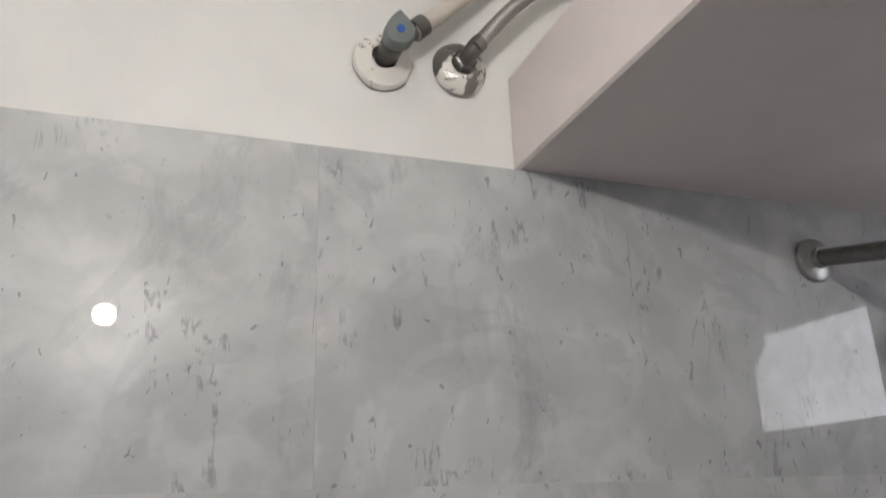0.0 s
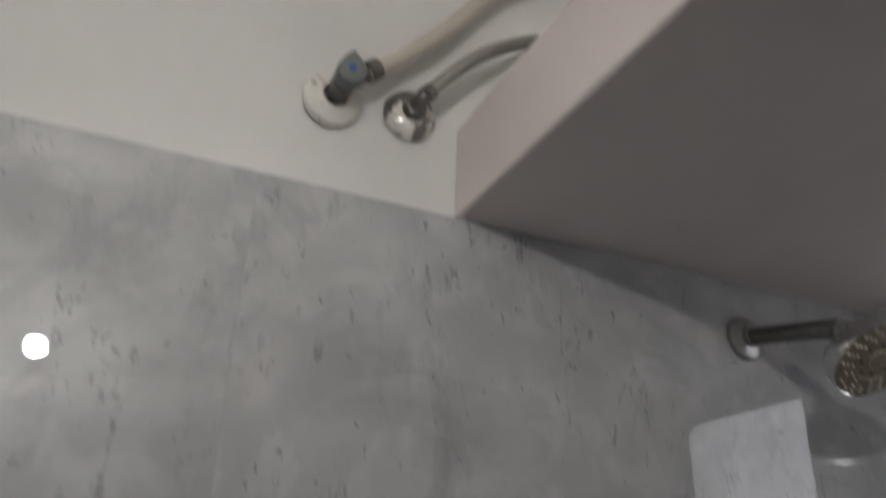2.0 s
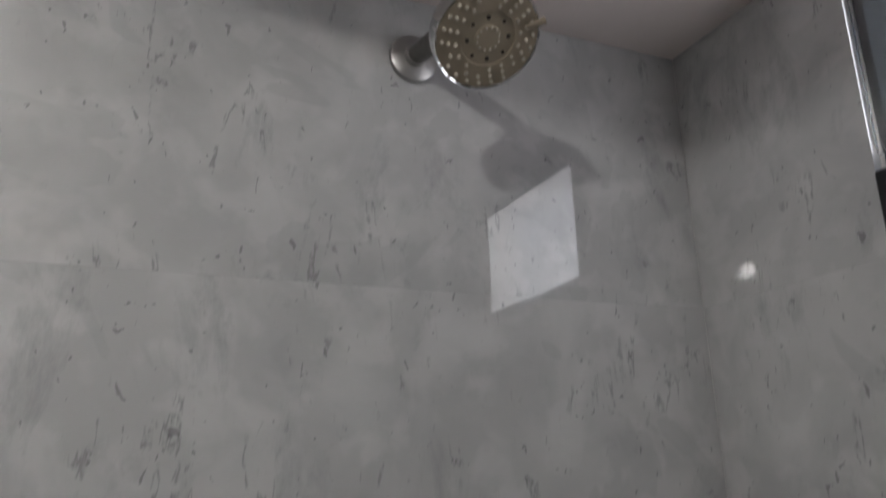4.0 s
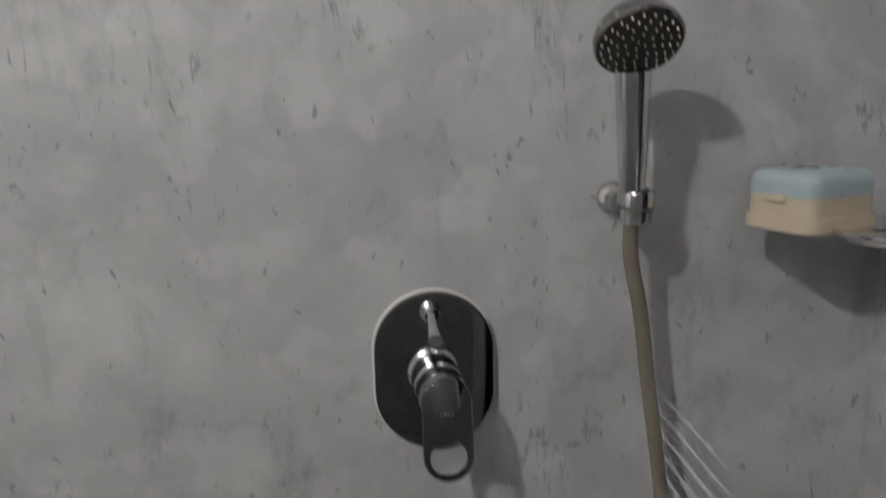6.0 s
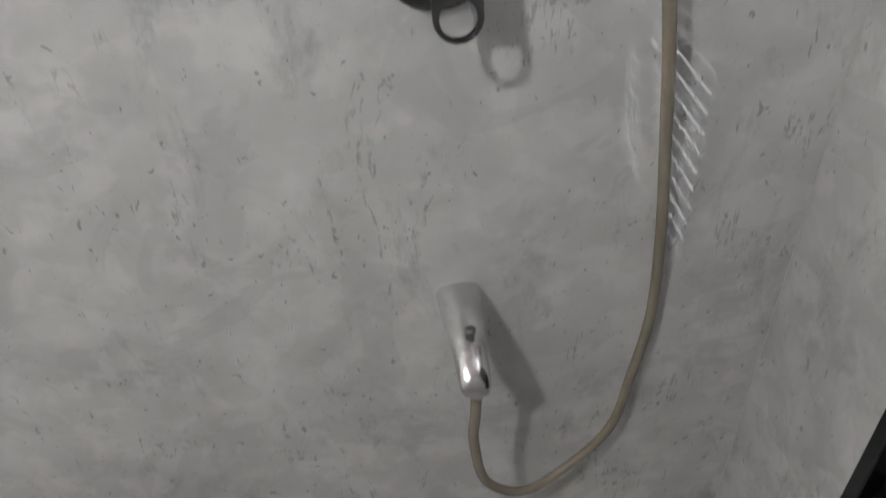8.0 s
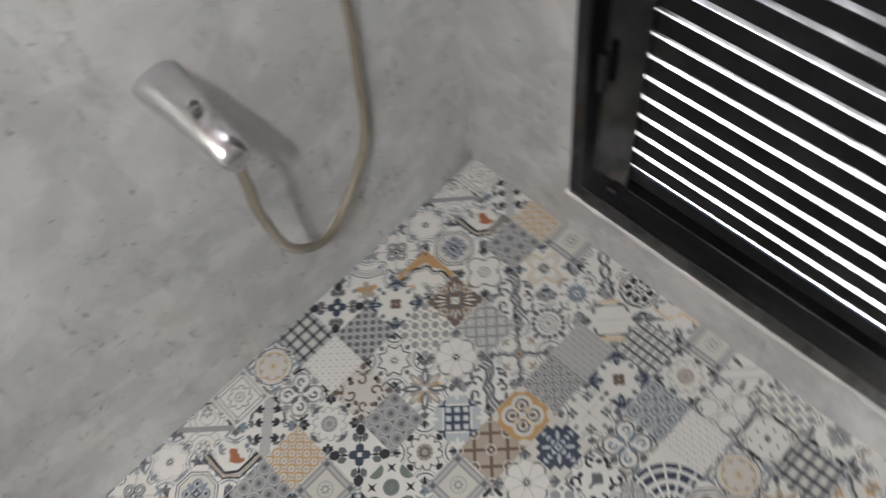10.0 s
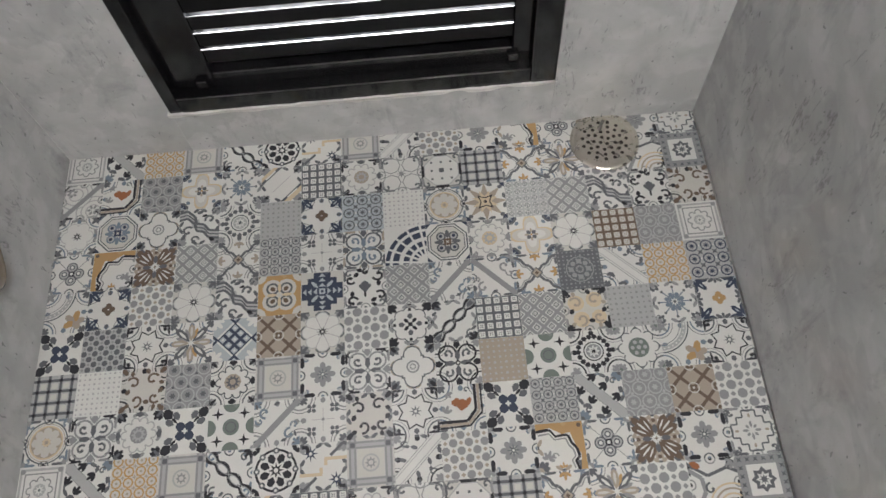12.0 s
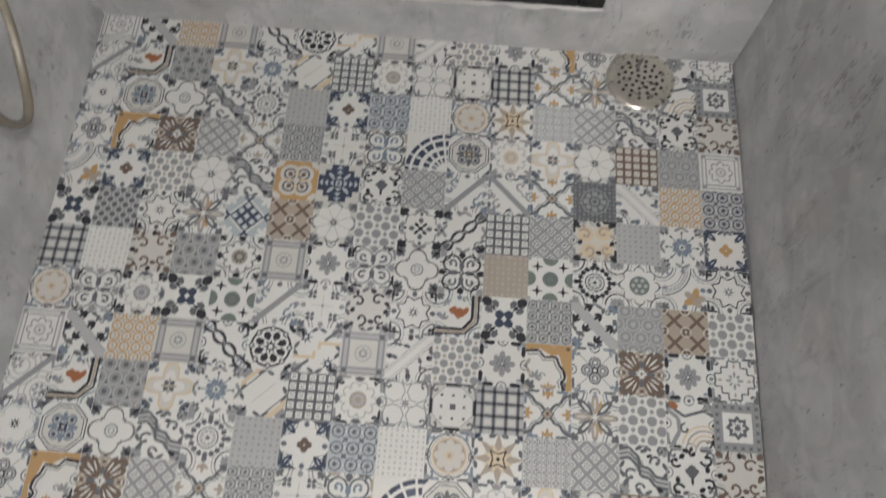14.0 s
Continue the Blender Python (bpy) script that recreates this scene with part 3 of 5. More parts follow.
def spout():
    s = thing("bath_spout", (-0.442, 0, 0.620), "chrome bath spout with a diverter pin, hose fixed below", "tap spout")
    bm = bmesh.new()
    rings = []
    for q, w, h, y, z in ((0, 0.029, 0.019, -0.001, -0.004), (0.04, 0.0292, 0.0192, -0.006, -0.004), (0.3, 0.0262, 0.0180, -0.042, -0.006), (0.6, 0.0215, 0.0155, -0.085, -0.013),
                          (0.85, 0.0195, 0.0140, -0.118, -0.023), (0.96, 0.0180, 0.0125, -0.133, -0.030), (1.0, 0.0145, 0.0090, -0.138, -0.033)):
        ring = []
        for k in range(32):
            a = 2 * math.pi * k / 32
            c, sn = math.cos(a), math.sin(a)
            ex = 0.75
            ring.append(bm.verts.new((w * math.copysign(abs(c) ** ex, c), y, z + h * math.copysign(abs(sn) ** ex, sn))))
        rings.append(ring)
    for a, b in zip(rings, rings[1:]):
        for k in range(32):
            bm.faces.new((a[k], a[(k + 1) % 32], b[(k + 1) % 32], b[k]))
    bm.faces.new(rings[0][::-1])
    bm.faces.new(rings[-1])
    part("spout_body", bm, plain("satin_chrome", (0.68, 0.68, 0.69), 0.17, 1.0, 0.08, 40), s, smooth=True)
    bm = bmesh.new()
    lathe(bm, [(0.0035, 0.0), (0.0035, 0.008), (0.0062, 0.009), (0.0066, 0.015), (0.0050, 0.017), (0, 0.0172)], pose(0.003, -0.082, 0.0), 20)
    part("diverter_pin", bm, M_OLDMETAL, s, "dark metal pin", True)
    bm = bmesh.new()
    lathe(bm, [(0, -0.052), (0.0102, -0.052), (0.0115, -0.049), (0.0115, -0.034), (0.009, -0.030)], pose(0.002, -0.120, 0), 24)
    part("outlet", bm, M_CLEAN, s, smooth=True)


def rounded_box(bm, w, d, z0, z1, r, top_r=0.0, seg=6, taper=0.0):
    """A box with rounded upright corners and a softened top, centred on the origin."""
    def outline(inset):
        pts = []
        for cx, cy, a0 in ((1, 1, 0), (-1, 1, 90), (-1, -1, 180), (1, -1, 270)):
            rr = max(r - inset, 0.002)
            for k in range(seg + 1):
                a = radians(a0 + 90 * k / seg)
                pts.append((cx * (w / 2 - r) + rr * math.cos(a), cy * (d / 2 - r) + rr * math.sin(a)))
        return pts
    layers = [(outline(taper), z0), (outline(0), z1 - top_r)]
    for k in range(1, 6):
        a = radians(90 * k / 5)
        if top_r:
            layers.append((outline(top_r * (1 - math.cos(a))), z1 - top_r + top_r * math.sin(a)))
    rings = [[bm.verts.new((x, y, z)) for x, y in pts] for pts, z in layers]
    for a, b in zip(rings, rings[1:]):
        for k in range(len(a)):
            n = (k + 1) % len(a)
            bm.faces.new((a[k], a[n], b[n], b[k]))
    bm.faces.new(rings[0][::-1])
    bm.faces.new(rings[-1])


M_BLUELID = plain("pale_blue_plastic", (0.43, 0.53, 0.57), 0.3, 0.0, 0.08, 20)
M_CREAMBOX = plain("cream_plastic", (0.64, 0.54, 0.41), 0.38, 0.0, 0.08, 20)
SHELF_Z = 1.213


def soap_box():
    s = thing("soap_box", (-0.108, -0.060, SHELF_Z + 0.0022, 0, 0, 22), "closed soap box, pale blue lid on a cream base", "soap box")
    bm = bmesh.new()
    rounded_box(bm, 0.092, 0.076, 0.0, 0.011, 0.016, 0.0, 6)
    rounded_box(bm, 0.087, 0.071, 0.011, 0.029, 0.015, 0.0, 6)
    part("base", bm, M_CREAMBOX, s, smooth=True)
    bm = bmesh.new()
    rounded_box(bm, 0.088, 0.072, 0.0293, 0.050, 0.016, 0.010, 6)
    lid = part("lid", bm, M_BLUELID, s, "pale blue lid with raised marks", True)
    bm = bmesh.new()
    for k, (x, y, w) in enumerate(((-0.018, 0.006, 0.016), (-0.004, -0.002, 0.010), (0.010, 0.004, 0.012), (0.000, 0.011, 0.020))):
        box(bm, (x, y, 0.0501), (x + w, y + 0.0022, 0.0505))
    part("worn_print", bm, M_HOLE, lid, "dark worn printing")
    bm = bmesh.new()
    box(bm, (-0.0465, -0.012, 0.024), (-0.0430, 0.012, 0.031), 0.0015)
    part("catch", bm, M_CREAMBOX, s)


def soap_shelf():
    s = thing("soap_shelf", (0, -0.105, SHELF_Z), "small chrome shelf with slots on the window wall", "shelf")
    bm = bmesh.new()
    n = 12
    pts = [(-0.002, 0.085), (-0.060, 0.080)]
    pts += [(-0.060 - 0.050 * math.sin(math.pi * k / n), 0.080 - 0.165 * k / n) for k in range(1, n)]
    pts += [(-0.060, -0.085), (-0.002, -0.085)]
    for z in (-0.0015, 0.0015):
        bm.faces.new([bm.verts.new((x, y, z)) for x, y in pts])
    vs = bm.verts[:]
    k = len(pts)
    for i in range(k):
        bm.faces.new((vs[i], vs[(i + 1) % k], vs[k + (i + 1) % k], vs[k + i]))
    part("tray", bm, M_CLEAN, s)
    bm = bmesh.new()
    tube(bm, smooth_path([(x, y, 0.004) for x, y in pts[1:-1]], 2), 0.0025, 8)
    part("rail", bm, M_CLEAN, s, smooth=True)
    bm = bmesh.new()
    for i in range(5):
        y = -0.065 + 0.018 * i
        box(bm, (-0.070, y, 0.0016), (-0.025, y + 0.006, 0.0019))
    part("slots", bm, M_HOLE, s, "dark drain slots")
    bm = bmesh.new()
    box(bm, (-0.006, -0.030, -0.020), (-0.001, 0.030, 0.012), 0.001)
    part("bracket", bm, M_CLEAN, s)


# outline of the worn valve handle: pointed above, blunt below
KITE = smooth_path([(0.0, 0.0225, 0), (0.0095, 0.0130, 0), (0.0150, 0.0030, 0), (0.0125, -0.0120, 0), (0.0, -0.0175, 0), (-0.0135, -0.0130, 0), (-0.0150, 0.0010, 0), (-0.0085, 0.0135, 0), (0.0, 0.0225, 0)], 4)[:-1]
KITE = [(p.x, p.y) for p in KITE]


def angle_valve():
    s = thing("angle_valve", (-0.879, 0.008, 2.224), "paint-splashed angle valve with a grey handle and blue dot", "valve")
    bm = bmesh.new()
    lathe(bm, [(0, 0.001), (0.031, 0.001), (0.032, 0.004), (0.030, 0.009), (0.020, 0.014), (0.014, 0.016)], axis_to(WALL_OUT, (0, 0, 0)), 40)
    part("flange", bm, M_SPLASH, s, "flange splashed with white paint", True)
    bm = bmesh.new()
    lathe(bm, [(0.0115, 0.012), (0.0115, 0.026), (0.0125, 0.027), (0.0125, 0.036), (0.010, 0.038), (0.008, 0.043), (0, 0.043)], axis_to((0.02, -1, 0.10), (0.002, 0, 0)), 24)
    part("body", bm, M_OLDMETAL, s, smooth=True)
    bm = bmesh.new()
    tube(bm, [Vector((0.004, -0.027, 0.006)), Vector((0.027, -0.034, 0.024))], 0.0085, 18)
    part("outlet", bm, M_OLDMETAL, s, smooth=True)
    m = axis_to((-0.05, -1, -0.12), (0.005, -0.042, 0.008))
    bm = bmesh.new()
    rings = []
    for h, sc in ((0.0, 0.8), (0.003, 1.0), (0.014, 1.0), (0.018, 0.85)):
        ring = []
        for x, y in KITE:
            ring.append(bm.verts.new(m @ Vector((x * sc, y * sc, h))))
        rings.append(ring)
    for a, b in zip(rings, rings[1:]):
        for k in range(len(a)):
            bm.faces.new((a[k], a[(k + 1) % len(a)], b[(k + 1) % len(a)], b[k]))
    bm.faces.new(rings[0][::-1])
    bm.faces.new(rings[-1])
    knob = part("handle", bm, M_GREYKNOB, s, "worn grey kite-shaped handle", True)
    bm = bmesh.new()
    lathe(bm, [(0.0042, 0.0178), (0.0040, 0.0188), (0, 0.0190)], m, 20)
    part("cold_mark", bm, M_BLUE, knob, "blue cold-water dot", True)


def pipe_outlet():
    s = thing("pipe_outlet", (-0.792, 0.008, 2.231), "paint-splashed wall outlet with a chrome nut", "pipe fitting")
    bm = bmesh.new()
    lathe(bm, [(0, 0.001), (0.030, 0.001), (0.031, 0.004), (0.029, 0.009), (0.021, 0.015), (0.014, 0.017)], axis_to(WALL_OUT, (0, 0, 0)), 40)
    part("flange", bm, M_HALFSPLASH, s, "flange splashed with white paint", True)
    bm = bmesh.new()
    lathe(bm, [(0.0125, 0.014), (0.0135, 0.016), (0.0135, 0.023), (0.012, 0.025), (0.009, 0.026), (0.009, 0.031)], axis_to(WALL_OUT, (0, 0, 0)), 6)
    part("nut", bm, M_OLDMETAL, s)
    bm = bmesh.new()
    tube(bm, smooth_path([(0, -0.028, 0), (0.001, -0.034, 0.002), (0.005, -0.039, 0.007)], 5), 0.0092, 16)
    part("elbow", bm, M_OLDMETAL, s, smooth=True)


def supply_pipes():
    s = thing("supply_pipe", (0, 0, 0), "dusty white plastic pipe running up over the loft", "pipe")
    bm = bmesh.new()
    way = [(-0.853, -0.027, 2.247), (-0.818, -0.026, 2.28), (-0.767, -0.024, 2.336), (-0.72, -0.02, 2.399), (-0.683, -0.018, 2.443), (-0.637, -0.017, 2.481), (-0.585, -0.017, 2.516), (-0.523, -0.018, 2.55), (-0.444, -0.022, 2.578), (-0.348, -0.03, 2.584), (-0.21, -0.05, 2.555)]
    tube(bm, smooth_path(way, 8), 0.0102, 18)
    part("pipe_tube", bm, M_PVC, s, smooth=True)
    bm = bmesh.new()
    tube(bm, [Vector(way[0]), Vector(way[0]).lerp(Vector(way[1]), 0.3)], 0.0116, 18)
    part("collar", bm, M_OLDMETAL, s, "dull metal collar", True)
    s = thing("braided_hose", (0, 0, 0), "braided steel supply hose running up over the loft", "hose")
    bm = bmesh.new()
    way = [(-0.788, -0.03, 2.237), (-0.766, -0.034, 2.264), (-0.734, -0.034, 2.301), (-0.699, -0.03, 2.332), (-0.658, -0.025, 2.359), (-0.612, -0.022, 2.38), (-0.554, -0.022, 2.391), (-0.473, -0.03, 2.389), (-0.389, -0.05, 2.367), (-0.325, -0.07, 2.326)]
    tube(bm, smooth_path(way, 10), 0.0082, 16)
    part("hose_tube", bm, M_BRAID, s, smooth=True)
    bm = bmesh.new()
    tube(bm, [Vector(way[0]), Vector(way[0]).lerp(Vector(way[1]), 0.3)], 0.0095, 18)
    part("ferrule", bm, M_OLDMETAL, s, smooth=True)


def wall_lamp():
    s = thing("wall_lamp", (BULB[0], BACK, BULB[2]), "round white bulb, lit, in a plain wall holder", "lamp")
    bm = bmesh.new()
    lathe(bm, [(0, -0.009), (0.034, -0.009), (0.034, 0.010), (0.024, 0.016), (0.020, 0.040), (0.0165, 0.047)], axis_to((0, 1, 0), (0, 0, 0)), 32)
    part("holder", bm, M_WHITE, s, smooth=True)
    bm = bmesh.new()
    lathe(bm, [(0.012, 0.046), (0.015, 0.060), (0.021, 0.072), (0.024, 0.085), (0.021, 0.098), (0.012, 0.107), (0, 0.110)], axis_to((0, 1, 0), (0, 0, 0)), 32)
    g = Graph("lit_bulb", 0.4)
    g.color((0.9, 0.9, 0.88))
    g.bsdf.inputs["Emission Color"].default_value = (1.0, 0.972, 0.945, 1)
    g.bsdf.inputs["Emission Strength"].default_value = 320.0
    part("bulb", bm, g.mat, s, "glowing bulb", True)


shower_head()
hand_shower()
wall_bracket()
hose()
mixer()
spout()
soap_shelf()
soap_box()
angle_valve()
pipe_outlet()
supply_pipes()
wall_lamp()


def floor_drain():
    s = thing("floor_drain", (-0.064, -1.021, 0.0022), "round stainless floor drain with a perforated cover", "floor drain")
    steel = plain("dull_stainless", (0.50, 0.47, 0.42), 0.30, 0.8, 0.25, 50)
    bm = bmesh.new()
    lathe(bm, [(0.0530, 0.0035), (0.0545, 0.0040), (0.0600, 0.0040), (0.0640, 0.0015), (0.0640, -0.001)], pose(0, 0, 0), 56)
    part("rim", bm, steel, s, smooth=True)
    bm = bmesh.new()
    lathe(bm, [(0, 0.0026), (0.049, 0.0026), (0.0515, 0.0034), (0.0528, 0.0030), (0.0528, 0.0)], pose(0, 0, 0), 56)
    cover = part("cover", bm, steel, s, smooth=True)
    bm = bmesh.new()
    for r, n in ((0.0085, 4), (0.020, 9), (0.031, 13), (0.041, 15)):
        for k in range(n):
            a = 2 * math.pi * (k + 0.3) / n
            lathe(bm, [(0.0036, 0.0027), (0.0034, 0.0029), (0, 0.0029)], pose(r * math.cos(a), r * math.sin(a), 0), 10)
    part("holes", bm, M_HOLE, cover, "dark drain holes")
    bm = bmesh.new()
    tube(bm, smooth_path([(0.022, 0.006, 0.003), (0.030, 0.003, 0.011), (0.036, -0.001, 0.013), (0.042, -0.003, 0.004)], 6), 0.0032, 10)
    part("lift_tab", bm, M_OLDMETAL, cover, "dark lifting tab", True)


floor_drain()

# ---- patterned floor ----
P = 0.075


def print_mat(name, colour, spread=0.10):
    g = Graph(name, 0.20)
    v = g.coords()
    dark = tuple(c * (1 - spread) for c in colour)
    g.color(g.mix(g.noise(v, 220, 3, 0.7), dark, colour))
    g.roughness(g.ramp(g.noise(v, 40, 3), (0.3, 0.14), (0.75, 0.30)))
    return g.mat


INKS = {"cream": (0.485, 0.468, 0.445), "white": (0.575, 0.572, 0.560), "pale": (0.36, 0.362, 0.368), "grey": (0.245, 0.25, 0.26), "slate": (0.115, 0.122, 0.135),
        "dark": (0.035, 0.036, 0.042), "navy": (0.05, 0.062, 0.095), "blue": (0.165, 0.20, 0.25), "sky": (0.36, 0.39, 0.42), "gold": (0.40, 0.255, 0.12),
        "sand": (0.53, 0.43, 0.31), "brown": (0.135, 0.10, 0.08), "rust": (0.30, 0.125, 0.06), "taupe": (0.33, 0.285, 0.24), "green": (0.15, 0.175, 0.165)}
INK_NAMES = list(INKS)
INK_MATS = [print_mat("floor_print_" + k, v) for k, v in INKS.items()]


class Print:
    """One patterned square, 1 x 1 with its middle at the origin (first axis towards the south wall, second towards the
    window), drawn as layers of flat inlay on a thin tile."""

    def __init__(self, ground):
        self.ground, self.faces, self.layer = ground, [], 0

    def poly(self, pts, ink):
        for axis, sign in ((0, 1), (0, -1), (1, 1), (1, -1)):
            out = []
            for a, b in zip(pts, pts[1:] + pts[:1]):
                da, db = 0.497 - sign * a[axis], 0.497 - sign * b[axis]
                if da >= 0:
                    out.append(a)
                if (da >= 0) != (db >= 0):
                    t = da / (da - db)
                    out.append((a[0] + (b[0] - a[0]) * t, a[1] + (b[1] - a[1]) * t))
            pts = out
            if len(pts) < 3:
                return self
        self.faces.append((pts, ink, self.layer))
        return self

    def up(self):
        self.layer += 1
        return self

    def line(self, a, b, w, ink):
        w = w * 1.3 if w < 0.06 else w
        dx, dy = b[0] - a[0], b[1] - a[1]
        n = math.hypot(dx, dy) or 1
        ox, oy = -dy / n * w / 2, dx / n * w / 2
        return self.poly([(a[0] + ox, a[1] + oy), (b[0] + ox, b[1] + oy), (b[0] - ox, b[1] - oy), (a[0] - ox, a[1] - oy)], ink)

    def path(self, pts, w, ink):
        for a, b in zip(pts, pts[1:]):
            self.line(a, b, w, ink)
        return self

    def disc(self, x, y, r, ink, n=14, a0=0.0):
        return self.poly([(x + r * math.cos(a0 + 2 * math.pi * k / n), y + r * math.sin(a0 + 2 * math.pi * k / n)) for k in range(n)], ink)

    def square(self, x, y, h, ink):
        return self.poly([(x - h, y - h), (x + h, y - h), (x + h, y + h), (x - h, y + h)], ink)

    def ring(self, x, y, r0, r1, ink, start=0, end=360, n=20):
        for k in range(n):
            a, b = (radians(start + (end - start) * q / n) for q in (k, k + 1))
            self.poly([(x + r * math.cos(t), y + r * math.sin(t)) for r, t in ((r0, a), (r1, a), (r1, b), (r0, b))], ink)
        return self

    def petal(self, x, y, deg, r0, r1, w, ink):
        c, s = math.cos(radians(deg)), math.sin(radians(deg))
        m, w = (r0 + r1) / 2, w * 1.2
        pts = [(r0, 0), (m * 0.8 + r0 * 0.2, w / 2), (r1 * 0.85 + r0 * 0.15, w * 0.38), (r1, 0), (r1 * 0.85 + r0 * 0.15, -w * 0.38), (m * 0.8 + r0 * 0.2, -w / 2)]
        return self.poly([(x + c * u - s * v, y + s * u + c * v) for u, v in pts], ink)

    def star(self, x, y, r0, r1, n, ink, a0=0):
        for k in range(n):
            a = radians(a0) + 2 * math.pi * k / n
            h = math.pi / n
            self.poly([(x, y), (x + r0 * math.cos(a - h), y + r0 * math.sin(a - h)), (x + r1 * math.cos(a), y + r1 * math.sin(a)), (x + r0 * math.cos(a + h), y + r0 * math.sin(a + h))], ink)
        return self

    def lobes(self, x, y, r, size, n, ink, a0=0, sides=12):
        for k in range(n):
            a = radians(a0) + 2 * math.pi * k / n
            self.disc(x + r * math.cos(a), y + r * math.sin(a), size, ink, sides)
        return self

    def scroll(self, x, y, r, a, ink, w=0.035, turn=1):
        """A curl that winds in on itself and ends in a bud."""
        pts = []
        for k in range(15):
            q = k / 14
            t = radians(a) + turn * q * 4.6
            rr = r * (1 - 0.68 * q)
            pts.append((x + rr * math.cos(t), y + rr * math.sin(t)))
        self.path(pts, w, ink)
        return self.disc(pts[-1][0], pts[-1][1], w * 0.95, ink, 8)

    def spray(self, x, y, deg, size, ink, n=3, spread=34):
        """A fan of leaves."""
        for k in range(n):
            d = deg + spread * (k - (n - 1) / 2)
            self.petal(x, y, d, 0.04 * size, size * (1 - 0.14 * abs(k - (n - 1) / 2)), size * 0.30, ink)
        return self

    def underlay(self, seed):
        """Fine lace beneath the main figures, as the print is crowded."""
        rng = random.Random(seed)
        kept, self.faces = self.faces, []
        level, self.layer = self.layer, -1
        a, b = rng.choice((("slate", "grey"), ("grey", "slate"), ("dark", "grey"), ("slate", "taupe"), ("blue", "slate")))
        style = rng.randrange(3)
        if style == 0:
            self.corners(lambda x, y, d: self.ring(x, y, 0.25, 0.285, a, n=18).ring(x, y, 0.33, 0.345, b, n=18).spray(x, y, d, 0.21, b, 5, 26))
            self.sides(lambda x, y, d: self.petal(x, y, d, 0.0, 0.14, 0.10, a))
        elif style == 1:
            self.corners(lambda x, y, d: self.scroll(x * 0.74, y * 0.74, 0.10, d + 100, a, 0.035).petal(x, y, d + 40, 0.02, 0.33, 0.075, b).petal(x, y, d - 40, 0.02, 0.33, 0.075, a))
            self.sides(lambda x, y, d: self.ring(x, y, 0.09, 0.12, b, n=12).disc(x, y, 0.045, a, 8))
        else:
            self.corners(lambda x, y, d: self.spray(x, y, d, 0.28, a, 5, 24).disc(x, y, 0.10, b, 8))
            self.sides(lambda x, y, d: self.petal(x, y, d + 58, 0.0, 0.20, 0.07, b).petal(x, y, d - 58, 0.0, 0.20, 0.07, b).disc(x, y, 0.05, a, 6))
        self.faces, self.layer = self.faces + kept, level
        return self

    def corners(self, fn):
        for sx, sy in ((1, 1), (-1, 1), (-1, -1), (1, -1)):
            fn(sx * 0.5, sy * 0.5, math.degrees(math.atan2(-sy, -sx)))
        return self

    def sides(self, fn):
        for k in range(4):
            a = 90 * k
            fn(0.5 * math.cos(radians(a)), 0.5 * math.sin(radians(a)), a + 180)
        return self

    def mesh(self, name):
        bm = bmesh.new()
        box(bm, (-P / 2 + 0.0001, -P / 2 + 0.0001, -0.0075), (P / 2 - 0.0001, P / 2 - 0.0001, 0.0), 0.0)
        for f in bm.faces:
            f.material_index = INK_NAMES.index(self.ground)
        for i, (pts, ink, layer) in enumerate(self.faces):
            z = 0.00012 * (layer + 2) + 1.0e-6 * i
            f = bm.faces.new([bm.verts.new((y * P, -x * P, z)) for x, y in pts])
            f.material_index = INK_NAMES.index(ink)
        data = bpy.data.meshes.new(name)
        bm.normal_update()
        for f in bm.faces:
            if f.calc_center_median().z > 0 and f.normal.z < 0:
                f.normal_flip()
        bm.to_mesh(data)
        bm.free()
        for m in INK_MATS:
            data.materials.append(m)
        return data


def white_flower(petal="white", edge="pale", heart="dark", corner="slate", n=8):
    """Round white blossom with a dark star in its heart and leaves in the corners."""
    p = Print("cream")
    p.lobes(0, 0, 0.32, 0.165, n, edge).disc(0, 0, 0.36, edge, 24).up().lobes(0, 0, 0.31, 0.15, n, petal).disc(0, 0, 0.34, petal, 24).up()
    for k in range(n):
        p.line((0.12 * math.cos(2 * math.pi * (k + 0.5) / n), 0.12 * math.sin(2 * math.pi * (k + 0.5) / n)), (0.40 * math.cos(2 * math.pi * (k + 0.5) / n), 0.40 * math.sin(2 * math.pi * (k + 0.5) / n)), 0.012, edge)
    p.up().star(0, 0, 0.05, 0.14, 10, heart).up().disc(0, 0, 0.03, petal, 8)
    p.corners(lambda x, y, a: p.spray(x, y, a, 0.24, corner, 3, 42))
    return p


def leaf_flower(heart="dark"):
    """White blossom ringed by curling black leaves."""
    p = Print("white")
    p.lobes(0, 0, 0.25, 0.16, 6, "pale").up().lobes(0, 0, 0.245, 0.145, 6, "white").disc(0, 0, 0.26, "white", 16)
    p.up().star(0, 0, 0.05, 0.13, 8, heart, 10).up().disc(0, 0, 0.03, "white", 8)
    p.corners(lambda x, y, a: p.spray(x, y, a, 0.25, "slate", 3, 46).disc(x, y, 0.07, "dark", 8))
    p.sides(lambda x, y, a: p.petal(x, y, a + 62, 0.0, 0.19, 0.07, "grey").petal(x, y, a - 62, 0.0, 0.19, 0.07, "grey"))
    return p


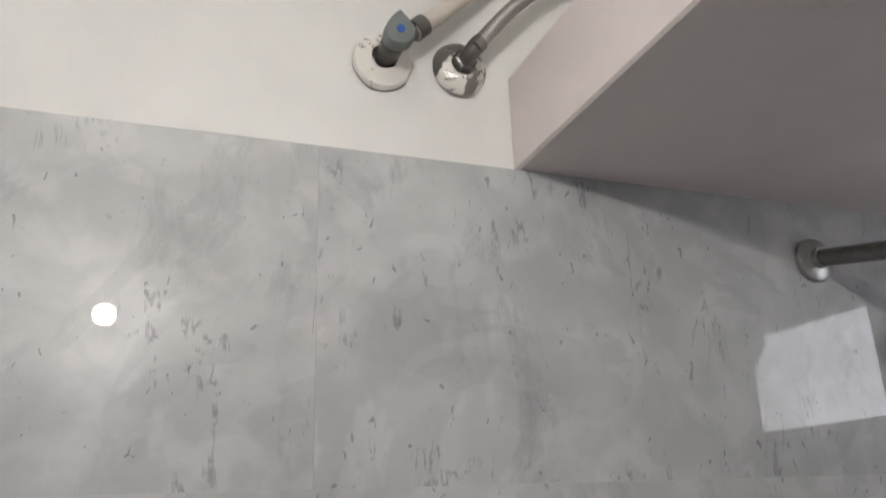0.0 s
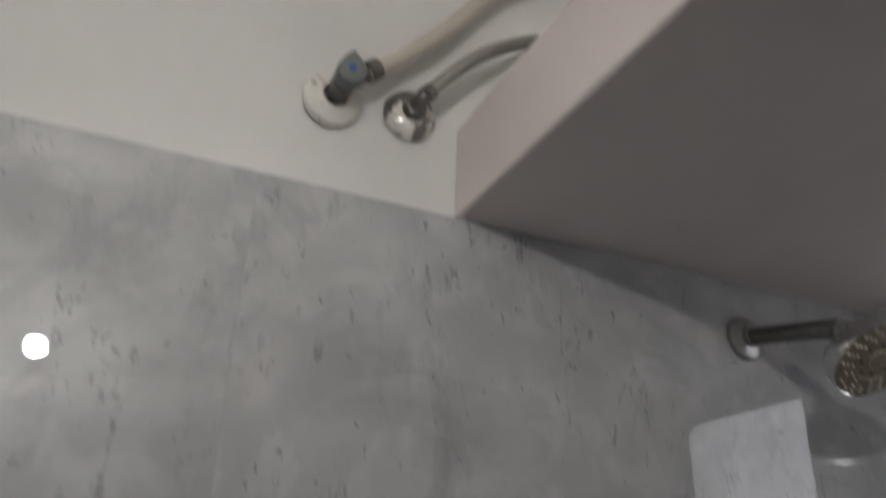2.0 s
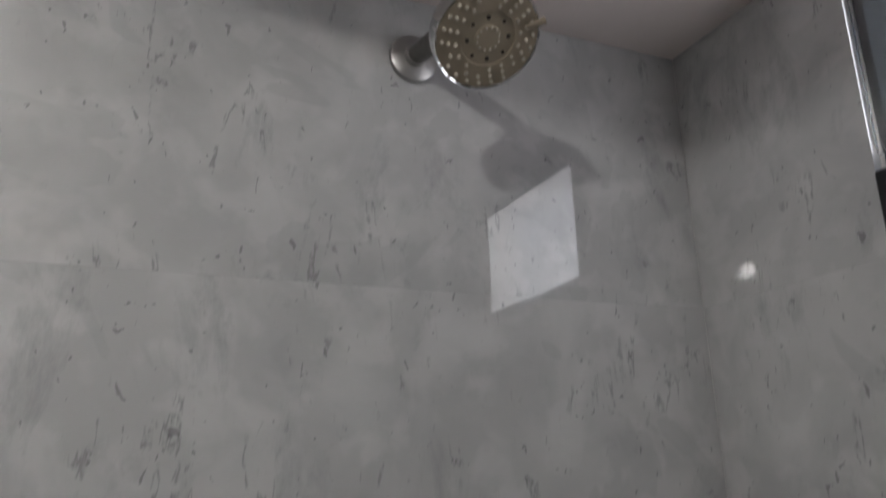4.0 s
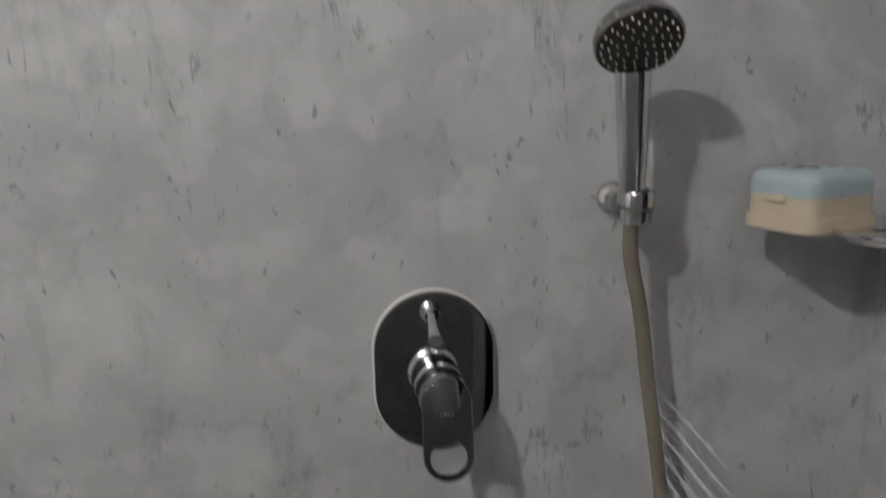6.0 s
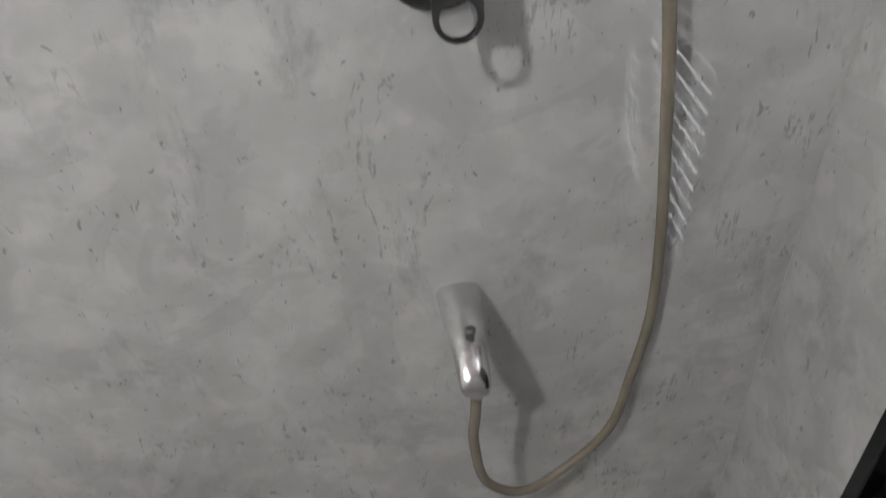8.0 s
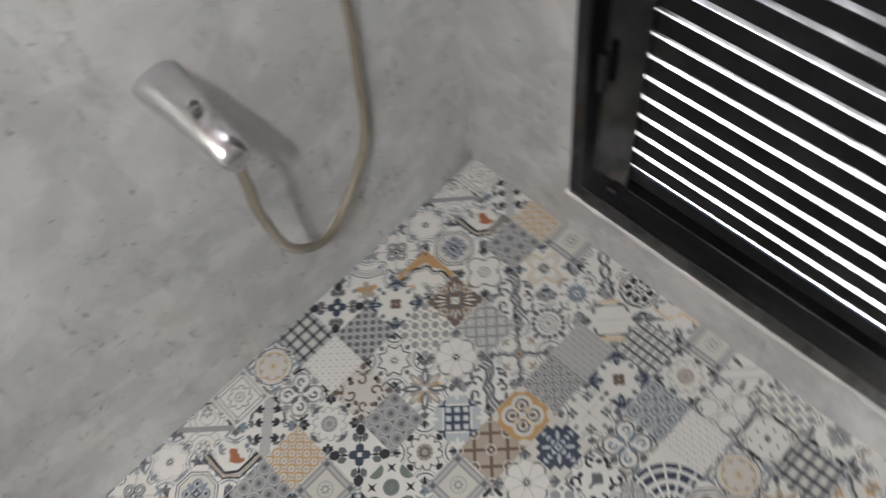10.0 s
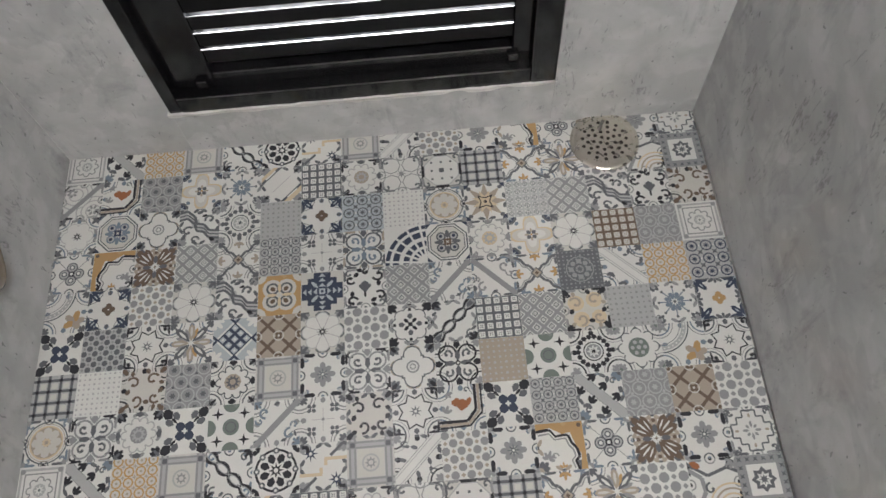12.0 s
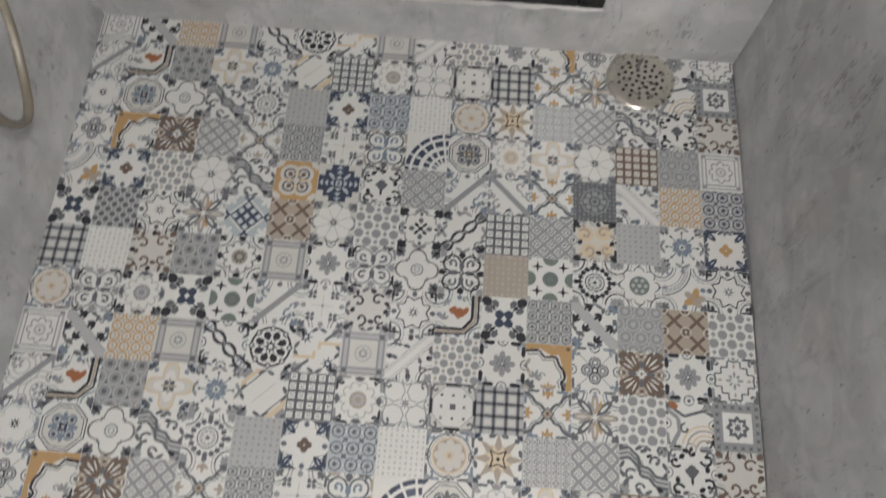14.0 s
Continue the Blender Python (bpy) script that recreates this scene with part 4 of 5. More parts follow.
def outlined_flower():
    """Four outlined petals over thin crossing lines."""
    p = Print("white")
    p.line((-0.5, -0.5), (0.5, 0.5), 0.014, "grey").line((-0.5, 0.5), (0.5, -0.5), 0.014, "grey")
    p.up().lobes(0, 0, 0.17, 0.135, 4, "slate").up().lobes(0, 0, 0.17, 0.105, 4, "pale").up().lobes(0, 0, 0.17, 0.07, 4, "slate").up().lobes(0, 0, 0.17, 0.04, 4, "white")
    p.disc(0, 0, 0.075, "dark", 10).up().disc(0, 0, 0.04, "white", 8)
    p.corners(lambda x, y, a: p.disc(x, y, 0.13, "grey", 8, 0.4).disc(x, y, 0.07, "white", 8))
    return p


def hexes(ground="grey", ink="pale", dot="slate"):
    """Round cells in a honeycomb, each with a spot."""
    p = Print(ground)
    for i in range(-1, 4):
        for j in range(-1, 5):
            x, y = -0.5 + 0.34 * i + (0.17 if j % 2 else 0), -0.5 + 0.295 * j
            p.ring(x, y, 0.130, 0.160, ink, n=12).star(x, y, 0.045, 0.075, 6, dot)
            p.disc(x, y + 0.19, 0.035, dot, 6)
    return p


def gold_net(ground="cream", ink="gold", dot="taupe"):
    p = Print(ground)
    for i in range(4):
        for j in range(5):
            x, y = -0.375 + 0.25 * i, -0.45 + 0.225 * j
            p.ring(x, y, 0.082, 0.118, ink, n=8).disc(x, y, 0.03, dot, 6)
            p.star(x + 0.125, y + 0.11, 0.02, 0.055, 4, dot)
    return p


def plaid():
    """Pale crossing bands with fine dark edges and a small ornament in each field."""
    p = Print("cream")
    for a in (-0.38, 0.38):
        p.line((a, -0.5), (a, 0.5), 0.17, "pale").line((-0.5, a), (0.5, a), 0.17, "pale")
    p.up()
    for a in (-0.38, 0.38):
        for o in (-0.055, 0.055):
            p.line((a + o, -0.5), (a + o, 0.5), 0.032, "grey").line((-0.5, a + o), (0.5, a + o), 0.032, "grey")
    p.up()
    for x in (-0.38, 0.38):
        for y in (-0.38, 0.38):
            p.square(x, y, 0.05, "slate")
    p.ring(0, 0, 0.15, 0.19, "pale").star(0, 0, 0.07, 0.13, 8, "grey").up().disc(0, 0, 0.05, "cream", 8)
    return p


def dark_grid(ground="pale", ink="slate"):
    """Squares between double bars with a knob at each crossing."""
    p = Print(ground)
    for a in (-0.38, -0.13, 0.13, 0.38):
        p.line((a, -0.5), (a, 0.5), 0.05, ink).line((-0.5, a), (0.5, a), 0.05, ink)
    p.up()
    for x in (-0.38, -0.13, 0.13, 0.38):
        for y in (-0.38, -0.13, 0.13, 0.38):
            p.disc(x, y, 0.05, "dark", 4)
    for x in (-0.255, 0, 0.255):
        for y in (-0.255, 0, 0.255):
            p.square(x, y, 0.065, "cream")
    return p


def wave(flip=-1):
    """Two dark strands that cross like a chain, leaves at both sides."""
    p = Print("white")
    for s, ink, w in ((1, "dark", 0.055), (-1, "dark", 0.055), (0.62, "grey", 0.016), (-0.62, "grey", 0.016)):
        pts = []
        for k in range(33):
            t = -0.78 + 1.56 * k / 32
            o = s * 0.105 * abs(math.sin(t * 8.6)) ** 0.7
            pts.append((flip * (t * 0.707 - o * 0.707), t * 0.707 + o * 0.707))
        p.path(pts, w, ink)
    for s in (-1, 1):
        p.scroll(flip * 0.33 * s, -0.33 * s, 0.10, 60, "slate", 0.03)
        p.spray(flip * 0.47 * s, -0.47 * s, math.degrees(math.atan2(s, -flip * s)), 0.2, "dark", 3, 40)
        p.petal(flip * 0.20 * s, -0.44 * s, 40, 0, 0.14, 0.06, "slate").petal(flip * 0.44 * s, -0.2 * s, 40, -0.1, 0.06, 0.06, "slate")
    return p


def dark_floral(ground="white", ink="dark", mid="slate", arms=8):
    """Crowded black rosette that joins its neighbours at the corners."""
    p = Print(ground)
    p.ring(0, 0, 0.40, 0.45, ink, n=28)
    for k in range(arms):
        p.petal(0, 0, 360 / arms * k + 22, 0.14, 0.36, 0.14, ink)
        p.disc(0.41 * math.cos(2 * math.pi * k / arms), 0.41 * math.sin(2 * math.pi * k / arms), 0.07, mid, 8)
    p.star(0, 0, 0.07, 0.17, 8, ink).up().disc(0, 0, 0.05, ground, 8).lobes(0, 0, 0.41, 0.03, arms, ground)
    p.corners(lambda x, y, a: p.disc(x, y, 0.17, ink, 10).spray(x, y, a, 0.0, ink).star(x, y, 0.05, 0.10, 8, ground))
    return p


def star_octagon():
    """White star plate with a dark scalloped edge."""
    p = Print("white")
    p.star(0, 0, 0.30, 0.42, 8, "dark", 22.5).up().star(0, 0, 0.265, 0.375, 8, "white", 22.5).up().star(0, 0, 0.05, 0.14, 8, "slate").up().disc(0, 0, 0.035, "white", 8)
    p.corners(lambda x, y, a: p.scroll(x + 0.13 * math.cos(radians(a)), y + 0.13 * math.sin(radians(a)), 0.10, a + 90, "dark", 0.045).petal(x, y, a + 45, 0.02, 0.26, 0.09, "dark").petal(x, y, a - 45, 0.02, 0.26, 0.09, "dark"))
    return p


def hook_cross():
    """Blue blossoms with sand-coloured bars and black hooks."""
    p = Print("white")
    for s in (1, -1):
        p.line((s * 0.02, s * 0.16), (s * 0.5, s * 0.16), 0.055, "sand").line((s * 0.05, s * 0.16), (s * 0.05, s * 0.02), 0.055, "sand")
        p.line((s * 0.15, s * 0.22), (s * 0.42, s * 0.47), 0.05, "slate")
        p.path([(s * 0.33, s * -0.30), (s * 0.33, s * -0.42), (s * 0.46, s * -0.42)], 0.055, "dark")
        p.star(-s * 0.27, s * 0.28, 0.06, 0.17, 8, "navy").up().disc(-s * 0.27, s * 0.28, 0.04, "white", 6)
    return p


def band(flip=1, leaf="slate", wide=0.24, ink="white", dark=False):
    """Broad plain ribbon on the diagonal, with scrolls and leaves at both sides."""
    p = Print("white")
    p.line((-0.55 * flip, -0.55), (0.55 * flip, 0.55), wide + 0.03, "grey").up().line((-0.55 * flip, -0.55), (0.55 * flip, 0.55), wide, ink).up()
    for o in (-0.055, 0.055):
        p.line((flip * (-0.55 + o), -0.55 - o), (flip * (0.55 + o), 0.55 - o), 0.014, "pale")
    for s in (-1, 1):
        for q in (-0.20, 0.05, 0.27):
            cx, cy = flip * (q + 0.21 * s), q - 0.21 * s
            p.petal(cx, cy, 45 * flip + 62 * s + (0 if flip > 0 else 180), 0, 0.17, 0.075, leaf).petal(cx, cy, 220 + 40 * s, 0, 0.12, 0.06, leaf)
            if dark:
                p.spray(cx, cy, 45 * flip + 100 * s, 0.22, "dark", 3, 30)
        p.scroll(flip * 0.30 * s, -0.30 * s, 0.085, 30, leaf, 0.026)
    return p


def bar(flip=1, scrolls="blue", ink="grey"):
    """Plain grey bar on the diagonal among scrolls."""
    p = Print("white")
    p.line((-0.55 * flip, -0.55), (0.55 * flip, 0.55), 0.13, ink).up()
    for s in (-1, 1):
        p.scroll(flip * 0.27 * s, -0.25 * s, 0.13, 80 * s, scrolls, 0.04, s)
        p.scroll(flip * 0.38 * s, -0.06 * s, 0.09, 200 * s, scrolls, 0.03, -s)
        p.spray(flip * 0.5 * s, -0.5 * s, math.degrees(math.atan2(s, -flip * s)), 0.22, scrolls, 3, 40)
        p.petal(flip * 0.08 * s, -0.40 * s, 20, 0, 0.15, 0.06, "slate").petal(flip * 0.42 * s, -0.32 * s, 110, 0, 0.13, 0.05, "slate")
    p.disc(-0.5 * flip, -0.5, 0.11, ink, 6).disc(0.5 * flip, 0.5, 0.11, ink, 6)
    return p


def faded_bar():
    """Grey bar across pale, washed-out ornament."""
    p = Print("white")
    for r in (0.16, 0.28, 0.40):
        p.ring(-0.18, 0.2, r, r + 0.03, "pale", n=20).ring(0.3, -0.3, r, r + 0.03, "pale", n=20)
    p.up().line((-0.55, -0.55), (0.55, 0.55), 0.13, "grey").up()
    for k in range(6):
        p.petal(0.30, -0.28, 60 * k, 0.03, 0.15, 0.06, "grey").petal(-0.28, 0.26, 60 * k + 20, 0.03, 0.14, 0.06, "grey")
    return p


def checks(ground="white", ink="grey", n=5, second=None):
    """Rows of stepped crosses and small squares."""
    p = Print(ground)
    for i in range(n):
        for j in range(n):
            x, y = -0.5 + (i + 0.5) / n, -0.5 + (j + 0.5) / n
            if (i + j) % 2:
                p.disc(x, y, 0.56 / n, ink, 8, math.pi / 8)
            else:
                p.disc(x, y, 0.30 / n, second or ink, 4)
    return p


def medallion(ink="grey", edge="dark", heart="slate"):
    """Snowflake blossom in a white diamond, black leaves along the edges."""
    p = Print("white")
    for k in range(8):
        p.petal(0, 0, 45 * k, 0.04, 0.25 if k % 2 else 0.29, 0.12, ink)
    p.up().star(0, 0, 0.05, 0.15, 8, heart).up().disc(0, 0, 0.03, "white", 6)
    p.corners(lambda x, y, a: p.petal(x, y, a + 36, 0.02, 0.34, 0.11, edge).petal(x, y, a - 36, 0.02, 0.34, 0.11, edge).disc(x, y, 0.11, "grey", 8).petal(x, y, a, 0.08, 0.22, 0.05, "pale"))
    return p


def snowflake(ink="blue"):
    p = Print("white")
    for k in range(8):
        p.line((0.1 * math.cos(math.pi * k / 4), 0.1 * math.sin(math.pi * k / 4)), (0.36 * math.cos(math.pi * k / 4), 0.36 * math.sin(math.pi * k / 4)), 0.022, ink)
        p.petal(0, 0, 45 * k + 22, 0.10, 0.24, 0.09, ink).disc(0.36 * math.cos(math.pi * k / 4), 0.36 * math.sin(math.pi * k / 4), 0.035, "slate", 6)
    p.disc(0, 0, 0.13, ink, 12).up().star(0, 0, 0.05, 0.11, 8, "white").up().disc(0, 0, 0.04, "slate", 6)
    p.corners(lambda x, y, a: p.scroll(x * 0.8, y * 0.8, 0.09, a + 60, "pale", 0.03).petal(x, y, a, -0.02, 0.16, 0.10, "grey"))
    return p


def gold_arch(sx=1, sy=1):
    """Gold corner cut off by a scalloped double line, grey sprig inside."""
    p = Print("white")
    p.poly([(sx * 0.5, sy * 0.5), (-sx * 0.5, sy * 0.5), (-sx * 0.5, sy * 0.36), (-sx * 0.2, sy * 0.40), (sx * 0.05, sy * 0.25), (sx * 0.22, sy * 0.28), (sx * 0.30, sy * 0.02), (sx * 0.40, -sy * 0.18), (sx * 0.36, -sy * 0.5), (sx * 0.5, -sy * 0.5)], "gold").up()
    line = [(-sx * 0.5, sy * 0.33), (-sx * 0.22, sy * 0.36), (-sx * 0.10, sy * 0.20), (sx * 0.05, sy * 0.22), (sx * 0.17, sy * 0.22), (sx * 0.22, sy * 0.06), (sx * 0.32, -sy * 0.06), (sx * 0.36, -sy * 0.22), (sx * 0.26, -sy * 0.32), (sx * 0.32, -sy * 0.5)]
    p.path(line, 0.05, "dark").up().path([(x * 0.86 - sx * 0.03, y * 0.86 - sy * 0.03) for x, y in line], 0.028, "grey").path([(x * 0.92 - sx * 0.015, y * 0.92 - sy * 0.015) for x, y in line], 0.02, "white")
    p.spray(-sx * 0.30, -sy * 0.26, 70, 0.20, "grey", 5, 40).scroll(-sx * 0.15, -sy * 0.2, 0.08, 0, "grey", 0.025)
    p.spray(0.0, -sy * 0.45, 90 * sy, 0.13, "gold", 3, 50).disc(sx * 0.42, sy * 0.42, 0.05, "brown", 6)
    return p


def star4():
    """Soft four-pointed star in sand with blue corner flowers."""
    p = Print("white")
    for r, ink in ((0.56, "sand"), (0.47, "cream"), (0.34, "white")):
        pts = []
        for k in range(32):
            a = 2 * math.pi * k / 32
            rr = r * (0.46 + 0.54 * abs(math.cos(2 * a)) ** 1.6)
            pts.append((rr * math.cos(a), rr * math.sin(a)))
        for a, b in zip(pts, pts[1:] + pts[:1]):
            p.poly([(0, 0), a, b], ink)
        p.up()
    p.corners(lambda x, y, a: p.disc(x, y, 0.21, "slate", 8, 0.39).disc(x, y, 0.15, "navy", 8).star(x, y, 0.05, 0.13, 8, "sky").petal(x, y, a, 0.2, 0.30, 0.10, "blue"))
    for k in range(4):
        p.petal(0, 0, 90 * k + 45, 0.02, 0.15, 0.085, "slate").petal(0, 0, 90 * k, 0.05, 0.17, 0.05, "taupe")
    p.up().disc(0, 0, 0.03, "gold", 6)
    return p


def rosette(heart="taupe", ink="pale", edge="slate", ground="white"):
    """Round lace medallion with leaves in the corners."""
    p = Print(ground)
    p.lobes(0, 0, 0.30, 0.10, 10, ink).up().lobes(0, 0, 0.30, 0.07, 10, ground).disc(0, 0, 0.28, ground, 20).up().disc(0, 0, 0.19, heart, 10).up().star(0, 0, 0.10, 0.17, 10, ink).up().disc(0, 0, 0.07, heart, 10)
    for k in range(4):
        p.petal(0, 0, 90 * k, 0.38, 0.50, 0.16, edge)
    p.corners(lambda x, y, a: p.spray(x, y, a, 0.20, edge, 3, 50))
    return p


def block():
    """Plain cream lozenge slab with sand edges."""
    p = Print("white")
    p.poly([(-0.45, 0.02), (-0.02, 0.45), (0.45, -0.02), (0.02, -0.45)], "white")
    p.line((-0.55, 0.1), (-0.05, 0.60), 0.09, "sand").line((0.05, -0.60), (0.55, -0.1), 0.12, "sand")
    p.up().line((-0.5, 0.0), (0.0, 0.5), 0.022, "slate").line((0.0, -0.5), (0.5, 0.0), 0.022, "slate").line((-0.22, -0.22), (0.22, 0.22), 0.012, "pale")
    for s in (1, -1):
        p.spray(s * 0.5, s * 0.5, 225 if s > 0 else 45, 0.24, "slate", 3, 44).star(s * 0.36, s * 0.36, 0.03, 0.09, 8, "dark")
    return p


def lattice(ground="pale", ink="dark", n=4, dot="white", w=0.05, heart="slate"):
    """Square net with a flower in every field."""
    p = Print(ground)
    for k in range(n + 1):
        a = -0.5 + k / n
        p.line((a, -0.5), (a, 0.5), w, ink).line((-0.5, a), (0.5, a), w, ink)
    p.up()
    for i in range(n):
        for j in range(n):
            x, y = -0.5 + (i + 0.5) / n, -0.5 + (j + 0.5) / n
            p.disc(x, y, 0.37 / n, dot, 8).star(x, y, 0.10 / n, 0.30 / n, 4, heart, 45).disc(x, y, 0.10 / n, dot, 6)
    return p


def diagonal(ground="white", ink="grey", n=3, dot="grey", w=0.05):
    """Slanting net with ringed diamonds."""
    p = Print(ground)
    for k in range(-n, n + 1):
        a = k / n
        for o in (-w * 0.55, w * 0.55):
            p.line((a - 0.5 + o, -0.5), (a + 0.5 + o, 0.5), w * 0.62, ink).line((a + 0.5 + o, -0.5), (a - 0.5 + o, 0.5), w * 0.62, ink)
    p.up()
    for i in range(n + 1):
        for j in range(n + 1):
            x, y = -0.5 + i / n, -0.5 + j / n
            p.disc(x + 0.5 / n, y + 0.0 / n, 0.24 / n, dot, 4).disc(x + 0.5 / n, y, 0.14 / n, ground, 4).disc(x + 0.5 / n, y, 0.07 / n, ink, 4)
            p.disc(x, y + 0.5 / n, 0.24 / n, dot, 4).disc(x, y + 0.5 / n, 0.14 / n, ground, 4).disc(x, y + 0.5 / n, 0.07 / n, ink, 4)
    return p


def ringed_net(ground="taupe", ink="brown"):
    """Brown slanting net with concentric rings in its fields."""
    p = Print(ground)
    for k in range(-2, 3):
        a = k / 2
        p.line((a - 0.5, -0.5), (a + 0.5, 0.5), 0.055, ink).line((a + 0.5, -0.5), (a - 0.5, 0.5), 0.055, ink)
    p.up()
    for x, y in ((0, 0.5), (0, -0.5), (0.5, 0), (-0.5, 0), (0, 0), (0.5, 0.5), (-0.5, 0.5), (0.5, -0.5), (-0.5, -0.5)):
        p.ring(x, y, 0.10, 0.125, "cream", n=12).ring(x, y, 0.045, 0.07, ink, n=10).disc(x, y, 0.03, "cream", 6)
    return p


def quatrefoil(ink="slate", second="grey", ground="white"):
    """Four-lobed white plate with a ring at its heart."""
    p = Print(ground)
    p.lobes(0, 0, 0.27, 0.215, 4, ink).square(0, 0, 0.26, ink).up().lobes(0, 0, 0.27, 0.185, 4, "white").square(0, 0, 0.225, "white").up()
    p.disc(0, 0, 0.15, second, 10).up().ring(0, 0, 0.075, 0.11, "white", n=12).star(0, 0, 0.03, 0.07, 8, "white")
    p.corners(lambda x, y, a: p.scroll(x * 0.78, y * 0.78, 0.10, a + 120, ink, 0.035).petal(x, y, a, 0.0, 0.20, 0.08, "dark"))
    return p


def trellis(ink="grey"):
    """White rounded fields between thin lines with small dark knots."""
    p = Print("white")
    for x, y in ((0.25, 0.25), (-0.25, 0.25), (-0.25, -0.25), (0.25, -0.25)):
        p.ring(x, y, 0.215, 0.24, ink, n=8)
    p.star(0, 0, 0.04, 0.13, 8, "slate").disc(0, 0, 0.05, "grey", 6)
    p.corners(lambda x, y, a: p.star(x, y, 0.04, 0.12, 4, "slate"))
    p.sides(lambda x, y, a: p.disc(x, y, 0.05, "grey", 4))
    return p


def scrolls(ground="white", ink="slate", second="blue", turn=1):
    """Four mirrored scrolls round a small cross."""
    p = Print(ground)
    for k in range(4):
        a = 45 + 90 * k
        x, y = 0.31 * math.cos(radians(a)), 0.31 * math.sin(radians(a))
        p.ring(x, y, 0.17, 0.215, ink, a - 150, a + 150, 14).scroll(x, y, 0.11, a + 180, second, 0.04, turn if k % 2 else -turn)
        p.petal(0, 0, 90 * k, 0.03, 0.30, 0.10, second).petal(0, 0, 90 * k, 0.32, 0.52, 0.13, ink)
    p.up().disc(0, 0, 0.06, ink, 8).up().disc(0, 0, 0.03, ground, 6)
    return p


def zigzag(ink="slate", second="pale"):
    """Thick stepped scroll band, shaded along one edge."""
    p = Print("white")
    way = [(-0.55, 0.28), (-0.30, 0.34), (-0.12, 0.18), (-0.06, -0.02), (0.12, -0.06), (0.24, -0.22), (0.55, -0.26)]
    p.path(way, 0.20, second).up().path([(x, y + 0.10) for x, y in way], 0.045, ink).path([(x, y - 0.10) for x, y in way], 0.06, ink).path(way, 0.025, ink)
    p.scroll(-0.28, -0.12, 0.14, 40, ink, 0.045).scroll(0.26, 0.18, 0.13, 200, ink, 0.045, -1).scroll(-0.10, -0.36, 0.11, 0, ink, 0.04).scroll(0.36, 0.40, 0.08, 90, ink, 0.03)
    p.petal(-0.42, -0.36, 60, 0, 0.2, 0.09, ink).petal(0.10, 0.42, 200, 0, 0.18, 0.08, ink).petal(0.4, -0.42, 150, 0, 0.17, 0.08, "dark").petal(0.05, 0.26, 20, 0, 0.14, 0.06, "dark")
    return p


def dotted(ink="slate"):
    """White with four small blossoms and a fine cross."""
    p = Print("white")
    p.line((-0.25, 0), (0.25, 0), 0.010, "pale").line((0, -0.25), (0, 0.25), 0.010, "pale")
    for x in (-0.25, 0.25):
        for y in (-0.25, 0.25):
            for k in range(4):
                p.petal(x, y, 45 + 90 * k, 0.012, 0.12, 0.075, ink)
    p.square(0, 0, 0.03, "grey")
    p.corners(lambda x, y, a: p.petal(x, y, a, 0, 0.07, 0.06, "grey"))
    return p


def clasped():
    """Pale plate with dark squares, held by black clasps at the sides."""
    p = Print("cream")
    p.disc(0, 0, 0.47, "pale", 8, math.pi / 8).up().disc(0, 0, 0.44, "white", 8, math.pi / 8).up()
    for x in (-0.24, 0, 0.24):
        for y in (-0.24, 0, 0.24):
            p.square(x, y, 0.06 if x == y == 0 else 0.028, "slate")
    p.sides(lambda x, y, a: p.poly([(x + 0.2 * math.sin(radians(a)), y + 0.2 * math.cos(radians(a))), (x - 0.2 * math.sin(radians(a)), y - 0.2 * math.cos(radians(a))), (x * 0.86 - 0.15 * math.sin(radians(a)), y * 0.86 - 0.15 * math.cos(radians(a))), (x * 0.86 + 0.15 * math.sin(radians(a)), y * 0.86 + 0.15 * math.cos(radians(a)))], "dark"))
    return p


def lace(ink="slate"):
    """White flower of four hearts with dark small motifs all round."""
    p = Print("white")
    p.lobes(0, 0, 0.27, 0.17, 8, ink).up().lobes(0, 0, 0.27, 0.145, 8, "white").disc(0, 0, 0.3, "white", 16).up()
    for k in range(4):
        p.petal(0, 0, 90 * k, 0.12, 0.27, 0.10, ink).petal(0, 0, 90 * k + 45, 0.05, 0.2, 0.07, "dark").square(0.36 * math.cos(math.pi / 2 * k), 0.36 * math.sin(math.pi / 2 * k), 0.035, "dark")
    p.square(0, 0, 0.05, "dark")
    p.corners(lambda x, y, a: p.spray(x, y, a, 0.2, "dark", 3, 45))
    return p


def crossed(ink="slate", corner="gold"):
    """Doubled lines that cross and step, brown lozenge in the middle."""
    p = Print("white")
    for sx in (1, -1):
        for sy in (1, -1):
            way = [(sx * 0.05, sy * 0.06), (sx * 0.16, sy * 0.20), (sx * 0.26, sy * 0.22), (sx * 0.34, sy * 0.36), (sx * 0.5, sy * 0.44)]
            p.path(way, 0.05, ink).path([(x + sx * 0.05, y - sy * 0.045) for x, y in way], 0.022, "grey")
    p.up().disc(0, 0, 0.15, ink, 4).up().disc(0, 0, 0.11, "taupe", 4).up().disc(0, 0, 0.05, "brown", 4)
    p.sides(lambda x, y, a: p.spray(x * 0.97, y * 0.97, a, 0.19, corner, 3, 48))
    return p


